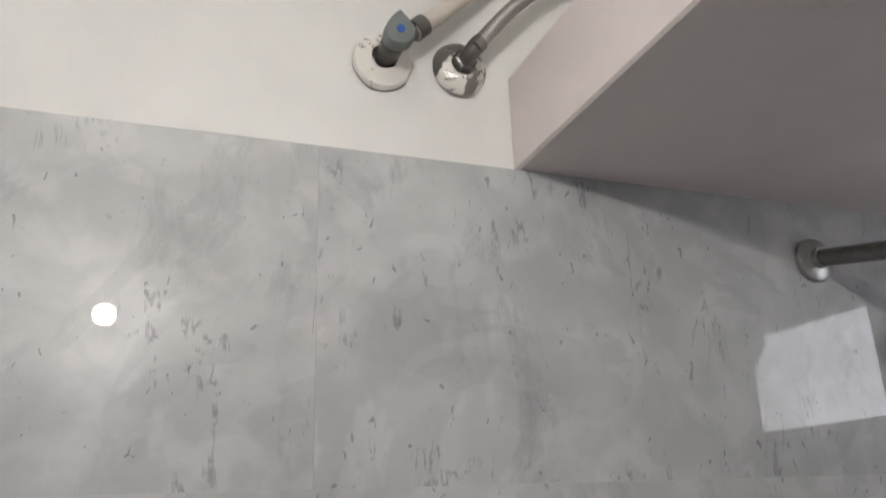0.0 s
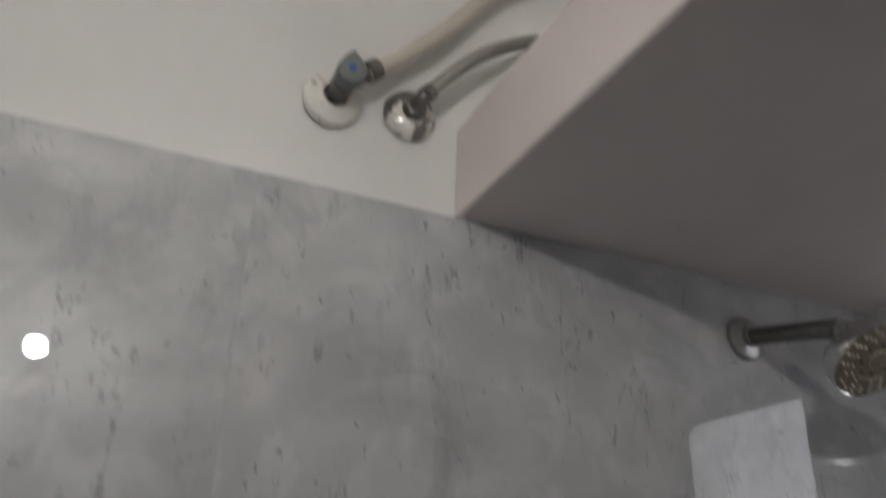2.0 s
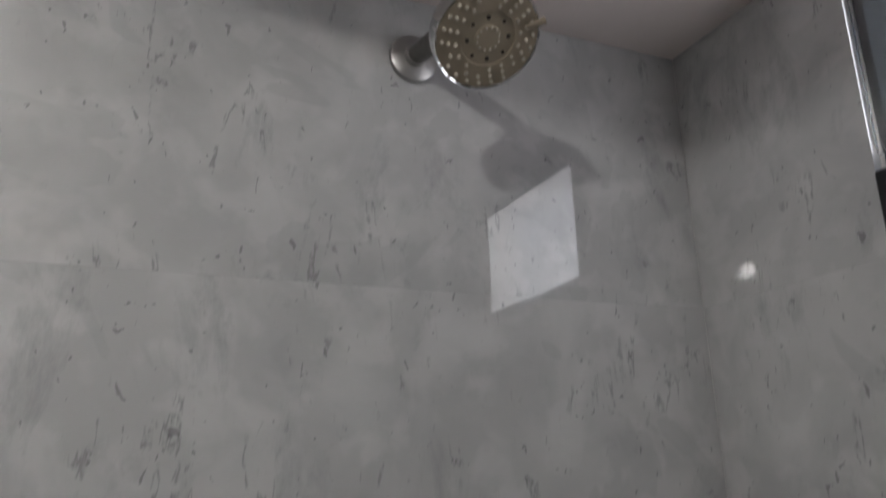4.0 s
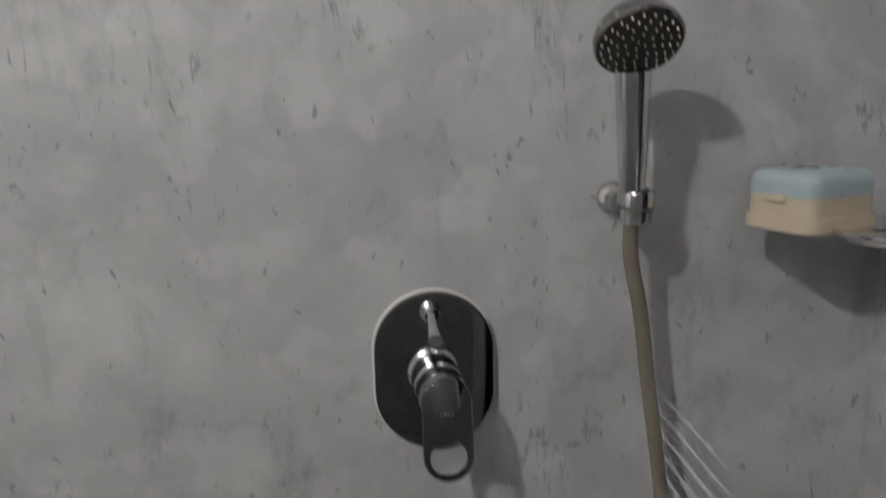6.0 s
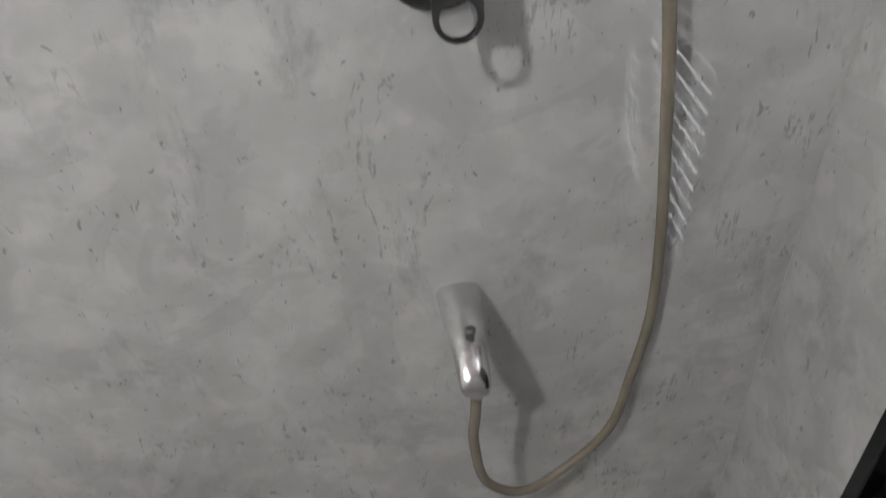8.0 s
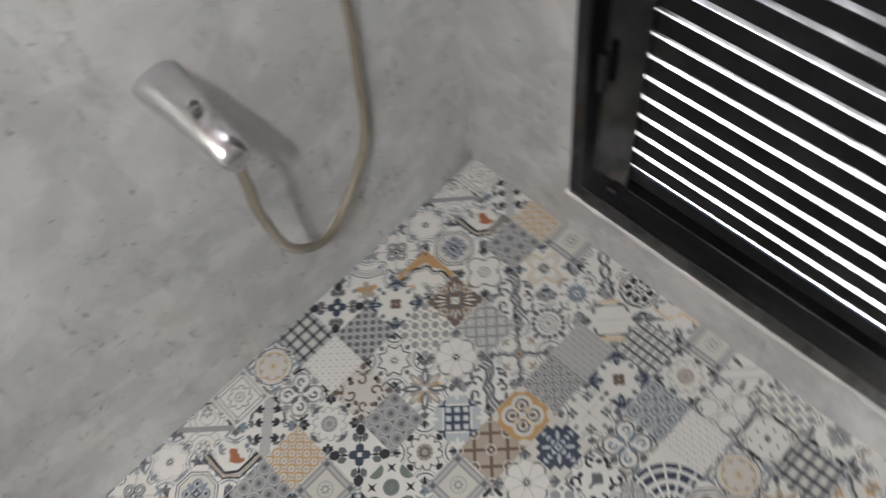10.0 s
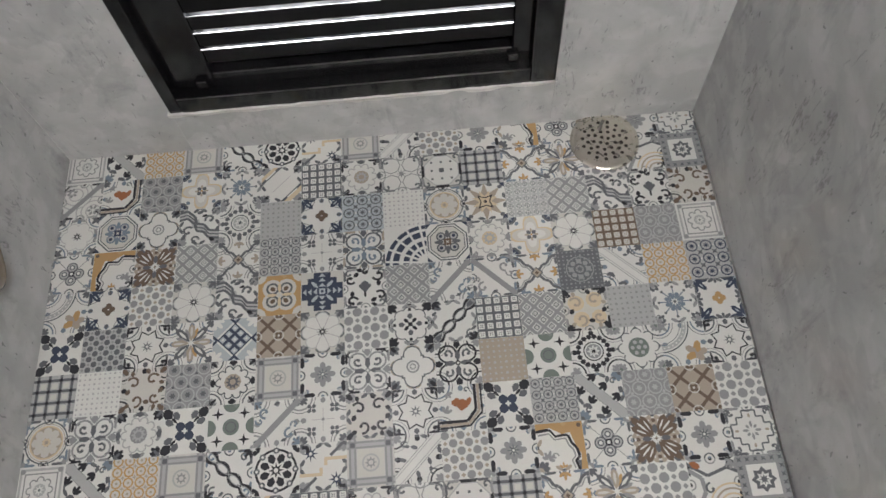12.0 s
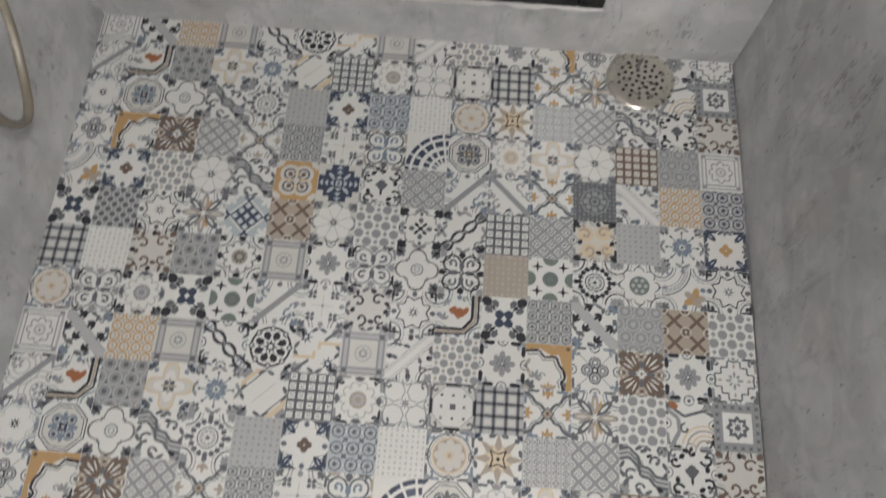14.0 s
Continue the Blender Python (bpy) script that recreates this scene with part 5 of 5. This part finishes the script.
def leaf_star(ink="brown", second="taupe", ground="white"):
    """Four broad divided leaves on the diagonals, small drops between."""
    p = Print(ground)
    for k in range(4):
        a = 45 + 90 * k
        for d, l in ((-17, 0.56), (17, 0.56), (0, 0.66)):
            p.petal(0, 0, a + d, 0.07, l, 0.15, ink)
        for d in (-38, 38):
            p.petal(0, 0, a + d, 0.24, 0.46, 0.07, second)
    p.up()
    for k in range(4):
        a = 45 + 90 * k
        p.petal(0, 0, a, 0.20, 0.50, 0.035, ground).petal(0, 0, a - 17, 0.2, 0.44, 0.03, ground).petal(0, 0, a + 17, 0.2, 0.44, 0.03, ground)
        p.petal(0, 0, 90 * k, 0.08, 0.30, 0.09, "slate")
        p.disc(0.38 * math.cos(math.pi / 2 * k), 0.38 * math.sin(math.pi / 2 * k), 0.045, ink, 8)
    p.up().disc(0, 0, 0.07, ground, 10).up().star(0, 0, 0.02, 0.06, 4, ink)
    return p


def spoke_star():
    """Pointed grey and taupe rays from one middle."""
    p = Print("white")
    for k in range(8):
        p.petal(0, 0, 45 * k, 0.03, 0.52 if k % 2 else 0.46, 0.15, "slate" if k % 2 else "taupe").petal(0, 0, 45 * k + 22.5, 0.10, 0.38, 0.07, "gold" if k in (1, 6) else "grey")
    p.up()
    for k in range(8):
        p.petal(0, 0, 45 * k, 0.14, 0.40, 0.05, "white" if k % 2 else "cream")
    p.up().disc(0, 0, 0.05, "white", 8)
    return p


def framed(ground="grey", inner="white", ink="slate"):
    """Dotted square frame round a star."""
    p = Print(ground)
    for k in range(6):
        for s in (-0.42, 0.42):
            q = -0.42 + 0.168 * k
            p.star(q, s, 0.025, 0.07, 4, ink, 45).star(s, q, 0.025, 0.07, 4, ink, 45)
    p.square(0, 0, 0.31, inner).up().star(0, 0, 0.19, 0.26, 8, ink).up().star(0, 0, 0.10, 0.17, 8, inner).up().star(0, 0, 0.05, 0.11, 8, ink)
    return p


def lace_frame():
    """Pale lace square with a scalloped frame."""
    p = Print("white")
    for h, ink in ((0.46, "pale"), (0.41, "white"), (0.36, "grey"), (0.33, "white")):
        p.square(0, 0, h, ink).up()
    p.lobes(0, 0, 0.21, 0.085, 8, "grey").up().lobes(0, 0, 0.21, 0.055, 8, "white").disc(0, 0, 0.2, "white", 14).up().disc(0, 0, 0.14, "pale", 8).up().star(0, 0, 0.05, 0.12, 8, "white").disc(0, 0, 0.03, "slate", 6)
    p.corners(lambda x, y, a: p.disc(x * 0.8, y * 0.8, 0.06, "grey", 6))
    return p


def octagon(heart="navy", ink="blue"):
    """Octagonal plate edged in dark blue with a four-part rosette."""
    p = Print("white")
    for r, c in ((0.52, "slate"), (0.485, "white"), (0.45, "slate"), (0.425, "cream")):
        p.disc(0, 0, r, c, 8, math.pi / 8).up()
    p.lobes(0, 0, 0.21, 0.12, 4, ink, 45).up().lobes(0, 0, 0.21, 0.08, 4, "pale", 45).up().lobes(0, 0, 0.22, 0.045, 4, "navy", 45)
    for k in range(4):
        p.petal(0, 0, 90 * k, 0.08, 0.32, 0.085, ink)
    p.up().square(0, 0, 0.085, heart).star(0, 0, 0.02, 0.06, 4, "cream", 45)
    p.corners(lambda x, y, a: p.disc(x, y, 0.13, "navy", 4))
    return p


def dial(ink="slate", heart="pale", spots=16, rim="grey"):
    """Ring of dark drops round a small wheel."""
    p = Print("white")
    for k in range(spots):
        a = 360 / spots * k
        p.petal(0, 0, a, 0.27, 0.40, 0.10, ink)
    p.ring(0, 0, 0.20, 0.225, ink).disc(0, 0, 0.17, heart, 16).up().star(0, 0, 0.08, 0.15, 8, "white").up().star(0, 0, 0.03, 0.08, 8, ink)
    p.corners(lambda x, y, a: p.spray(x, y, a, 0.2, rim, 3, 50))
    p.sides(lambda x, y, a: p.disc(x, y, 0.045, rim, 6))
    return p


def green_wheel():
    """Scalloped plate with a dark green flower wheel."""
    p = Print("white")
    p.lobes(0, 0, 0.33, 0.13, 8, "slate").up().lobes(0, 0, 0.33, 0.105, 8, "white").disc(0, 0, 0.36, "white", 20).up().disc(0, 0, 0.23, "green", 16).up().lobes(0, 0, 0.14, 0.045, 6, "pale").disc(0, 0, 0.05, "pale", 8)
    p.corners(lambda x, y, a: p.spray(x, y, a, 0.2, "grey", 3, 50).disc(x, y, 0.08, "green", 8))
    return p


def fine(ground="pale", ink="grey", n=9):
    p = Print(ground)
    for i in range(n):
        for j in range(n):
            p.disc(-0.5 + (i + 0.5) / n, -0.5 + (j + 0.5) / n, 0.30 / n if (i + j) % 2 else 0.2 / n, ink, 4, math.pi / 4 if (i + j) % 2 else 0)
    return p


def denim():
    """Dark blue-grey lace weave round a pale rosette."""
    p = fine("slate", "grey", 10)
    p.up().lobes(0, 0, 0.20, 0.06, 8, "grey").ring(0, 0, 0.30, 0.325, "grey").disc(0, 0, 0.10, "grey", 8).up().star(0, 0, 0.04, 0.1, 8, "slate")
    return p


def star_weave(ground="sky", ink="slate", n=3):
    """Blue-grey stars and rings, tightly set."""
    p = Print(ground)
    for i in range(n):
        for j in range(n):
            x, y = -0.5 + (i + 0.5) / n, -0.5 + (j + 0.5) / n
            p.ring(x, y, 0.33 / n, 0.42 / n, ink, n=12).star(x, y, 0.10 / n, 0.27 / n, 8, ink)
            p.star(x + 0.5 / n, y + 0.5 / n, 0.1 / n, 0.3 / n, 4, "slate", 45).disc(x + 0.5 / n, y, 0.08 / n, "white", 4)
    return p


def navy_corners(heart="brown"):
    """White with large navy leaf corners and a brown blossom."""
    p = Print("white")
    p.corners(lambda x, y, a: p.disc(x, y, 0.19, "navy", 12).spray(x, y, a, 0.40, "navy", 3, 38).petal(x, y, a + 44, 0.1, 0.40, 0.07, "slate").petal(x, y, a - 44, 0.1, 0.40, 0.07, "slate"))
    p.up().corners(lambda x, y, a: p.star(x, y, 0.04, 0.13, 8, "sky").petal(x, y, a, 0.17, 0.3, 0.03, "sky"))
    for k in range(4):
        p.petal(0, 0, 90 * k, 0.01, 0.16, 0.12, heart).petal(0, 0, 90 * k + 45, 0.02, 0.12, 0.05, heart)
    p.sides(lambda x, y, a: p.petal(x, y, a, 0.02, 0.14, 0.06, "slate"))
    return p


def wheel(ink="taupe", hub="sand"):
    """Round wheel with a sand blossom, ringed in dark."""
    p = Print("white")
    p.ring(0, 0, 0.435, 0.465, "slate", n=28).ring(0, 0, 0.395, 0.41, ink, n=28).disc(0, 0, 0.37, hub, 24).up().disc(0, 0, 0.335, ink, 24).up()
    for k in range(8):
        p.petal(0, 0, 45 * k, 0.06, 0.33, 0.17, "cream")
    p.up().disc(0, 0, 0.09, hub, 10).up().star(0, 0, 0.03, 0.07, 8, ink)
    p.sides(lambda x, y, a: p.poly([(x + 0.08 * math.sin(radians(a)), y + 0.08 * math.cos(radians(a))), (x - 0.08 * math.sin(radians(a)), y - 0.08 * math.cos(radians(a))), (x * 0.9, y * 0.9)], "dark"))
    p.corners(lambda x, y, a: p.petal(x, y, a, -0.03, 0.14, 0.10, "grey"))
    return p


def star8():
    """Large taupe star with a stepped dark heart."""
    p = Print("white")
    p.star(0, 0, 0.24, 0.55, 8, "taupe").up().star(0, 0, 0.15, 0.34, 8, "sand", 22.5).up().star(0, 0, 0.12, 0.26, 4, "dark", 45).up().star(0, 0, 0.09, 0.19, 4, "sand", 45).up().disc(0, 0, 0.05, "dark", 4)
    p.corners(lambda x, y, a: p.disc(x, y, 0.13, "navy", 8).petal(x, y, a, 0.1, 0.22, 0.1, "slate"))
    p.sides(lambda x, y, a: p.petal(x, y, a + 75, 0.03, 0.22, 0.08, "slate").petal(x, y, a - 75, 0.03, 0.22, 0.08, "slate"))
    return p


def navy_arcs():
    """Quarter wheel of navy stones."""
    p = Print("white")
    for r, w in ((0.24, 0.13), (0.44, 0.15), (0.68, 0.15), (0.90, 0.1)):
        p.ring(0.5, -0.5, r, r + w, "navy", 90, 180, 14)
    p.up()
    for k in range(5):
        a = radians(98 + 19 * k)
        p.line((0.5, -0.5), (0.5 + 1.1 * math.cos(a), -0.5 + 1.1 * math.sin(a)), 0.04, "white")
    p.ring(0.5, -0.5, 0.58, 0.61, "white", 90, 180, 12)
    return p


def leafy_x(ink="navy", second="slate"):
    """Dark leaves along both diagonals of a white field."""
    p = Print("white")
    for k in range(4):
        a = 45 + 90 * k
        p.petal(0, 0, a, 0.03, 0.25, 0.17, ink)
        for d in (-15, 15):
            p.petal(0, 0, a + d, 0.28, 0.50, 0.13, second)
        p.petal(0, 0, a, 0.40, 0.68, 0.19, "dark").petal(0, 0, a, 0.24, 0.42, 0.05, "dark")
        p.line((0.06 * math.cos(math.pi / 2 * k), 0.06 * math.sin(math.pi / 2 * k)), (0.14 * math.cos(math.pi / 2 * k), 0.14 * math.sin(math.pi / 2 * k)), 0.03, ink)
    p.up().disc(0, 0, 0.04, "white", 8)
    return p


def gold_medallion():
    """Gold square with a cream clover of four dark rings."""
    p = Print("gold")
    p.corners(lambda x, y, a: p.disc(x, y, 0.20, "cream", 10))
    p.lobes(0, 0, 0.23, 0.235, 4, "cream", 45).square(0, 0, 0.3, "cream").up().lobes(0, 0, 0.225, 0.155, 4, "slate", 45).up().lobes(0, 0, 0.225, 0.105, 4, "cream", 45).up()
    for k in range(4):
        p.petal(0.225 * math.cos(radians(45 + 90 * k)), 0.225 * math.sin(radians(45 + 90 * k)), 45 + 90 * k, -0.09, 0.06, 0.09, "brown").petal(0, 0, 90 * k, 0.04, 0.3, 0.07, "sand")
    p.corners(lambda x, y, a: p.disc(x, y, 0.06, "brown", 6))
    return p


def navy_cross():
    """Stepped navy cross with pale blue arrowheads."""
    p = Print("cream")
    p.poly([(-0.48, -0.2), (0.48, -0.2), (0.48, 0.2), (-0.48, 0.2)], "navy").poly([(-0.2, -0.48), (0.2, -0.48), (0.2, 0.48), (-0.2, 0.48)], "navy").square(0, 0, 0.34, "navy").up()
    for k in range(4):
        a = 90 * k
        c, s = math.cos(radians(a)), math.sin(radians(a))
        for r in (0.12, 0.25, 0.37):
            p.poly([(c * (r + 0.09), s * (r + 0.09)), (c * r - s * 0.08, s * r + c * 0.08), (c * r + s * 0.08, s * r - c * 0.08)], "sky")
        p.petal(0, 0, a + 45, 0.12, 0.36, 0.07, "sky")
    p.square(0, 0, 0.07, "sky").up().square(0, 0, 0.03, "navy")
    return p


def circles(ink="green"):
    """Green discs in white ovals with four-pointed stars between."""
    p = Print("white")
    for x, y in ((-0.5, 0), (0.5, 0), (0, 0), (0, -0.5), (0, 0.5)):
        p.disc(x, y, 0.18, ink, 16)
    p.up().ring(0, 0, 0.10, 0.12, "slate", n=12)
    for x in (-0.29, 0.29):
        for y in (-0.29, 0.29):
            p.star(x, y, 0.04, 0.14, 4, "dark")
    p.corners(lambda x, y, a: p.disc(x, y, 0.08, "grey", 8))
    return p


def vine(ink="dark", bud="slate", flip=1):
    """Loose black tendrils round one heart-shaped leaf."""
    p = Print("white")
    for x, y, r, a, t in ((0.32, 0.30, 0.15, 200, 1), (-0.34, 0.22, 0.12, -30, -1), (0.36, -0.22, 0.13, 140, -1), (-0.30, -0.34, 0.14, 20, 1), (0.02, 0.40, 0.08, 90, 1)):
        p.scroll(flip * x, y, r, a if flip > 0 else 180 - a, ink, 0.045, t * flip)
        p.petal(flip * x, y, a + 70, r * 0.8, r * 0.8 + 0.16, 0.09, ink)
    p.up().petal(0, -0.02, 90, -0.12, 0.20, 0.17, bud).petal(0, -0.02, 35, -0.03, 0.17, 0.10, bud).petal(0, -0.02, 145, -0.03, 0.17, 0.10, bud).petal(0, -0.02, 270, 0.05, 0.22, 0.05, ink)
    p.petal(-0.06, -0.36, 200, 0, 0.16, 0.07, bud).petal(0.12, -0.40, -20, 0, 0.16, 0.07, ink)
    return p


def bloom_scroll(ink="brown", second="sand", bud="slate"):
    """Crowded curling petals in sand with brown and dark hooks."""
    p = Print("cream")
    for x, y, r in ((0.2, 0.22, 0.19), (-0.22, 0.16, 0.19), (-0.14, -0.24, 0.19), (0.26, -0.2, 0.17)):
        p.disc(x, y, r, second, 12)
    p.up()
    for x, y, r, a, t in ((0.2, 0.22, 0.15, 30, 1), (-0.22, 0.16, 0.15, 150, -1), (-0.14, -0.24, 0.15, 260, 1), (0.26, -0.2, 0.13, -40, -1)):
        p.scroll(x, y, r, a, ink, 0.04, t).petal(x, y, a + 90, r, r + 0.15, 0.09, bud).petal(x, y, a - 50, r, r + 0.13, 0.08, ink)
    p.corners(lambda x, y, a: p.petal(x, y, a, -0.02, 0.2, 0.10, bud))
    return p


def corner_beast():
    """Small rust-brown animal figure in a corner frame of doubled lines."""
    p = Print("white")
    for o, ink, w in ((0.0, "dark", 0.05), (0.07, "taupe", 0.06), (0.13, "dark", 0.03)):
        p.path([(0.30 + o, 0.55), (0.30 + o, -0.06 - o * 0.5), (0.10 + o * 0.4, -0.30 - o * 0.8), (-0.55, -0.30 - o)], w, ink)
    p.petal(0.0, 0.02, 80, -0.10, 0.17, 0.22, "rust").petal(-0.06, 0.06, 150, -0.02, 0.18, 0.12, "rust").petal(0.08, 0.0, 60, 0.0, 0.24, 0.10, "rust").disc(-0.10, 0.16, 0.06, "rust", 8)
    p.spray(-0.36, -0.12, 70, 0.20, "grey", 3, 40).spray(-0.30, 0.36, 300, 0.16, "grey", 3, 40).scroll(0.12, 0.38, 0.07, 0, "slate", 0.025)
    return p


def corner_leaf():
    """Brown oak-like leaf under a dotted pale arch."""
    p = Print("white")
    p.ring(-0.5, 0.5, 0.48, 0.50, "grey", n=30).ring(-0.5, 0.5, 0.53, 0.63, "pale", n=30).ring(-0.5, 0.5, 0.66, 0.69, "slate", n=30)
    p.up()
    for k in range(9):
        a = radians(-85 + 10 * k)
        p.disc(-0.5 + 0.58 * math.cos(a), 0.5 + 0.58 * math.sin(a), 0.022, "white", 6)
    for d, l in ((15, 0.26), (75, 0.30), (140, 0.27), (205, 0.26), (-50, 0.22)):
        p.petal(0.22, -0.24, d, -0.04, l, 0.14, "gold" if d in (75, 205) else "taupe")
    p.spray(-0.5, 0.5, -45, 0.26, "grey", 3, 40)
    return p


def tan_scroll():
    """Grey double scroll with tan scale feathers."""
    p = Print("white")
    p.path([(-0.5, 0.30), (-0.25, 0.12), (-0.22, -0.15), (-0.42, -0.5)], 0.09, "grey").path([(-0.5, 0.42), (-0.12, 0.16), (0.3, 0.30), (0.5, 0.2)], 0.05, "slate")
    for k in range(4):
        p.ring(0.30, -0.5, 0.16 + 0.10 * k, 0.20 + 0.10 * k, "sand" if k % 2 else "taupe", 50, 170, 12)
    p.up().scroll(-0.1, -0.1, 0.12, 90, "slate", 0.035).petal(-0.40, 0.42, -30, -0.06, 0.18, 0.12, "rust").spray(0.45, 0.40, 200, 0.2, "grey", 3, 40)
    return p


def stepped_cross():
    """White plate outlined by a stepped dark cross of dashes."""
    p = Print("white")
    for k in range(4):
        c, s = math.cos(math.pi / 2 * k), math.sin(math.pi / 2 * k)
        way = [(0.14, 0.42), (0.14, 0.28), (0.28, 0.28), (0.28, 0.14), (0.42, 0.14), (0.42, -0.14)]
        p.path([(x * c - y * s, x * s + y * c) for x, y in way], 0.026, "slate")
        p.petal(0, 0, 90 * k, 0.05, 0.20, 0.05, "grey").petal(0, 0, 90 * k, 0.26, 0.36, 0.05, "taupe")
        p.petal(0, 0, 90 * k + 45, 0.06, 0.16, 0.05, "grey")
    p.corners(lambda x, y, a: p.spray(x, y, a, 0.18, "slate", 3, 50))
    return p


def diamond(ink="navy", second="sky"):
    """Navy-cornered diamond filled with small blossoms."""
    p = Print("sky")
    p.corners(lambda x, y, a: p.spray(x, y, a, 0.30, "white", 3, 34))
    p.up().disc(0, 0, 0.46, "white", 4).up().disc(0, 0, 0.40, ink, 4).up()
    for i in range(3):
        for j in range(3):
            x, y = (i - 1) * 0.19, (j - 1) * 0.19
            p.disc((x - y) * 0.707, (x + y) * 0.707, 0.085, second, 4).disc((x - y) * 0.707, (x + y) * 0.707, 0.035, "white", 4)
    p.sides(lambda x, y, a: p.disc(x, y, 0.14, ink, 4).disc(x, y, 0.06, "sky", 4))
    return p


KINDS = {"fw": white_flower(), "fk": leaf_flower(), "fo": outlined_flower(), "hx": hexes(), "hb": hexes("grey", "pale", "pale"), "gh": gold_net(), "pl": plaid(), "pk": dark_grid(),
         "wv": wave(), "wu": wave(1), "df": dark_floral(), "so": star_octagon(), "oc": hook_cross(), "dv": band(1, "slate"), "dn": band(-1, "slate"), "dk": band(-1, "slate", 0.20, "pale", True),
         "bd": bar(-1, "grey", "grey"), "be": bar(1), "fb": faded_bar(), "ck": checks(), "cr": checks("white", "grey", 6, "taupe"), "cd": checks("pale", "slate", 8, "grey"), "md": medallion(), "sf": snowflake(),
         "ga": gold_arch(), "gb": gold_arch(-1), "st": star4(), "rs": rosette(), "rg": rosette("grey", "pale", "slate"), "rb": rosette("taupe", "slate", "dark"), "rp": rosette("sand", "pale", "grey"),
         "wb": block(), "dl": lattice("white", "slate", 5, "white", 0.05, "slate"), "ll": lattice("white", "pale", 5, "grey", 0.045, "white"), "bw": lattice("taupe", "brown", 5, "cream", 0.04, "taupe"), "gl": diagonal(), "gd": diagonal("white", "grey", 3, "slate", 0.05),
         "bl": ringed_net(), "og": quatrefoil(), "tr": trellis(), "sw": scrolls(), "sg": scrolls("white", "grey", "slate", -1), "sk": scrolls("white", "dark", "slate"), "zz": zigzag(), "fx": dotted(), "cl": clasped(), "lc": lace(),
         "xo": crossed(), "xb": crossed("slate", "taupe"), "lb": leaf_star(), "lt": spoke_star(), "sr": framed(), "lf": lace_frame(), "nm": octagon(), "ob": octagon("brown", "slate"), "dd": dial(), "de": dial("dark", "grey", 18), "gc": green_wheel(),
         "pg": fine("pale", "grey", 8), "pd": denim(), "pw": fine("white", "pale", 9), "pt": fine("taupe", "pale", 8), "lg": star_weave(), "ln": star_weave("pale", "navy", 3), "lh": star_weave("pale", "slate", 4), "nc": navy_corners(), "ng": navy_corners("gold"), "gw": wheel(), "s8": star8(),
         "na": navy_arcs(), "kx": leafy_x(), "gm": gold_medallion(), "nx": navy_cross(), "cc": circles(), "vn": vine(), "vb": bloom_scroll("brown", "cream", "brown"), "vs": bloom_scroll("taupe", "sand", "dark"), "vk": bloom_scroll("dark", "cream", "dark"), "bh": corner_beast(), "bi": corner_leaf(),
         "ts": tan_scroll(), "sc": stepped_cross(), "di": diamond()}
# the printed panel, eight rows from the window outwards, column by column from the shower wall
PANEL = ["lf dk gh pl wv df oc pl dv cr md ga fo lb md sc", "fb bh hx st sf wb dl rs tr cl pk xo lt ck ts sr", "fk nm og zz dd pg nc lg pw gw s8 ll gl zz vn vb",
         "fo gb lb gl xb lh fx sw na ob rp st fw bw hb lf", "bi nc cr fw zz gm nx vn gd be bd xo pd dn gh ln", "kx cd so lt di bl fw ck lc wu dl gd vs pg sf ng",
         "pk pw vb hx rb pl md sg og sk pt cc de gc bi so", "gw sg rg kx cc be fx vk so bh kx lh dk hb bl ck"]
for seed, name in enumerate("fw fk fo og tr sw sg sk fx vn vb vs vk bh bi oc dv dn dk bd be fb wv wu md sf so rs rg rb rp wb ga gb lt lb cl lc dd de gc gw xo xb ts sc nc ng zz".split()):
    KINDS[name].underlay(seed * 7 + 3)
floor_thing = bpy.data.objects["floor"]
made = {}
for row in range(0, 33):
    names = PANEL[row % 8].split()
    for col in range(16):
        x, y = -0.0205 - P * row, -0.0362 - P * col
        if x < LEFT + 0.02:
            continue
        kind = names[col]
        if row >= 22:
            kind = names[(col + 5) % 16]
        key = (kind, 0)
        if key not in made:
            made[key] = KINDS[kind].mesh("tile")
        ob = new("tile", made[key])
        ob.parent = floor_thing
        ob.matrix_world = pose(x, y, 0, 0, 0, 0)
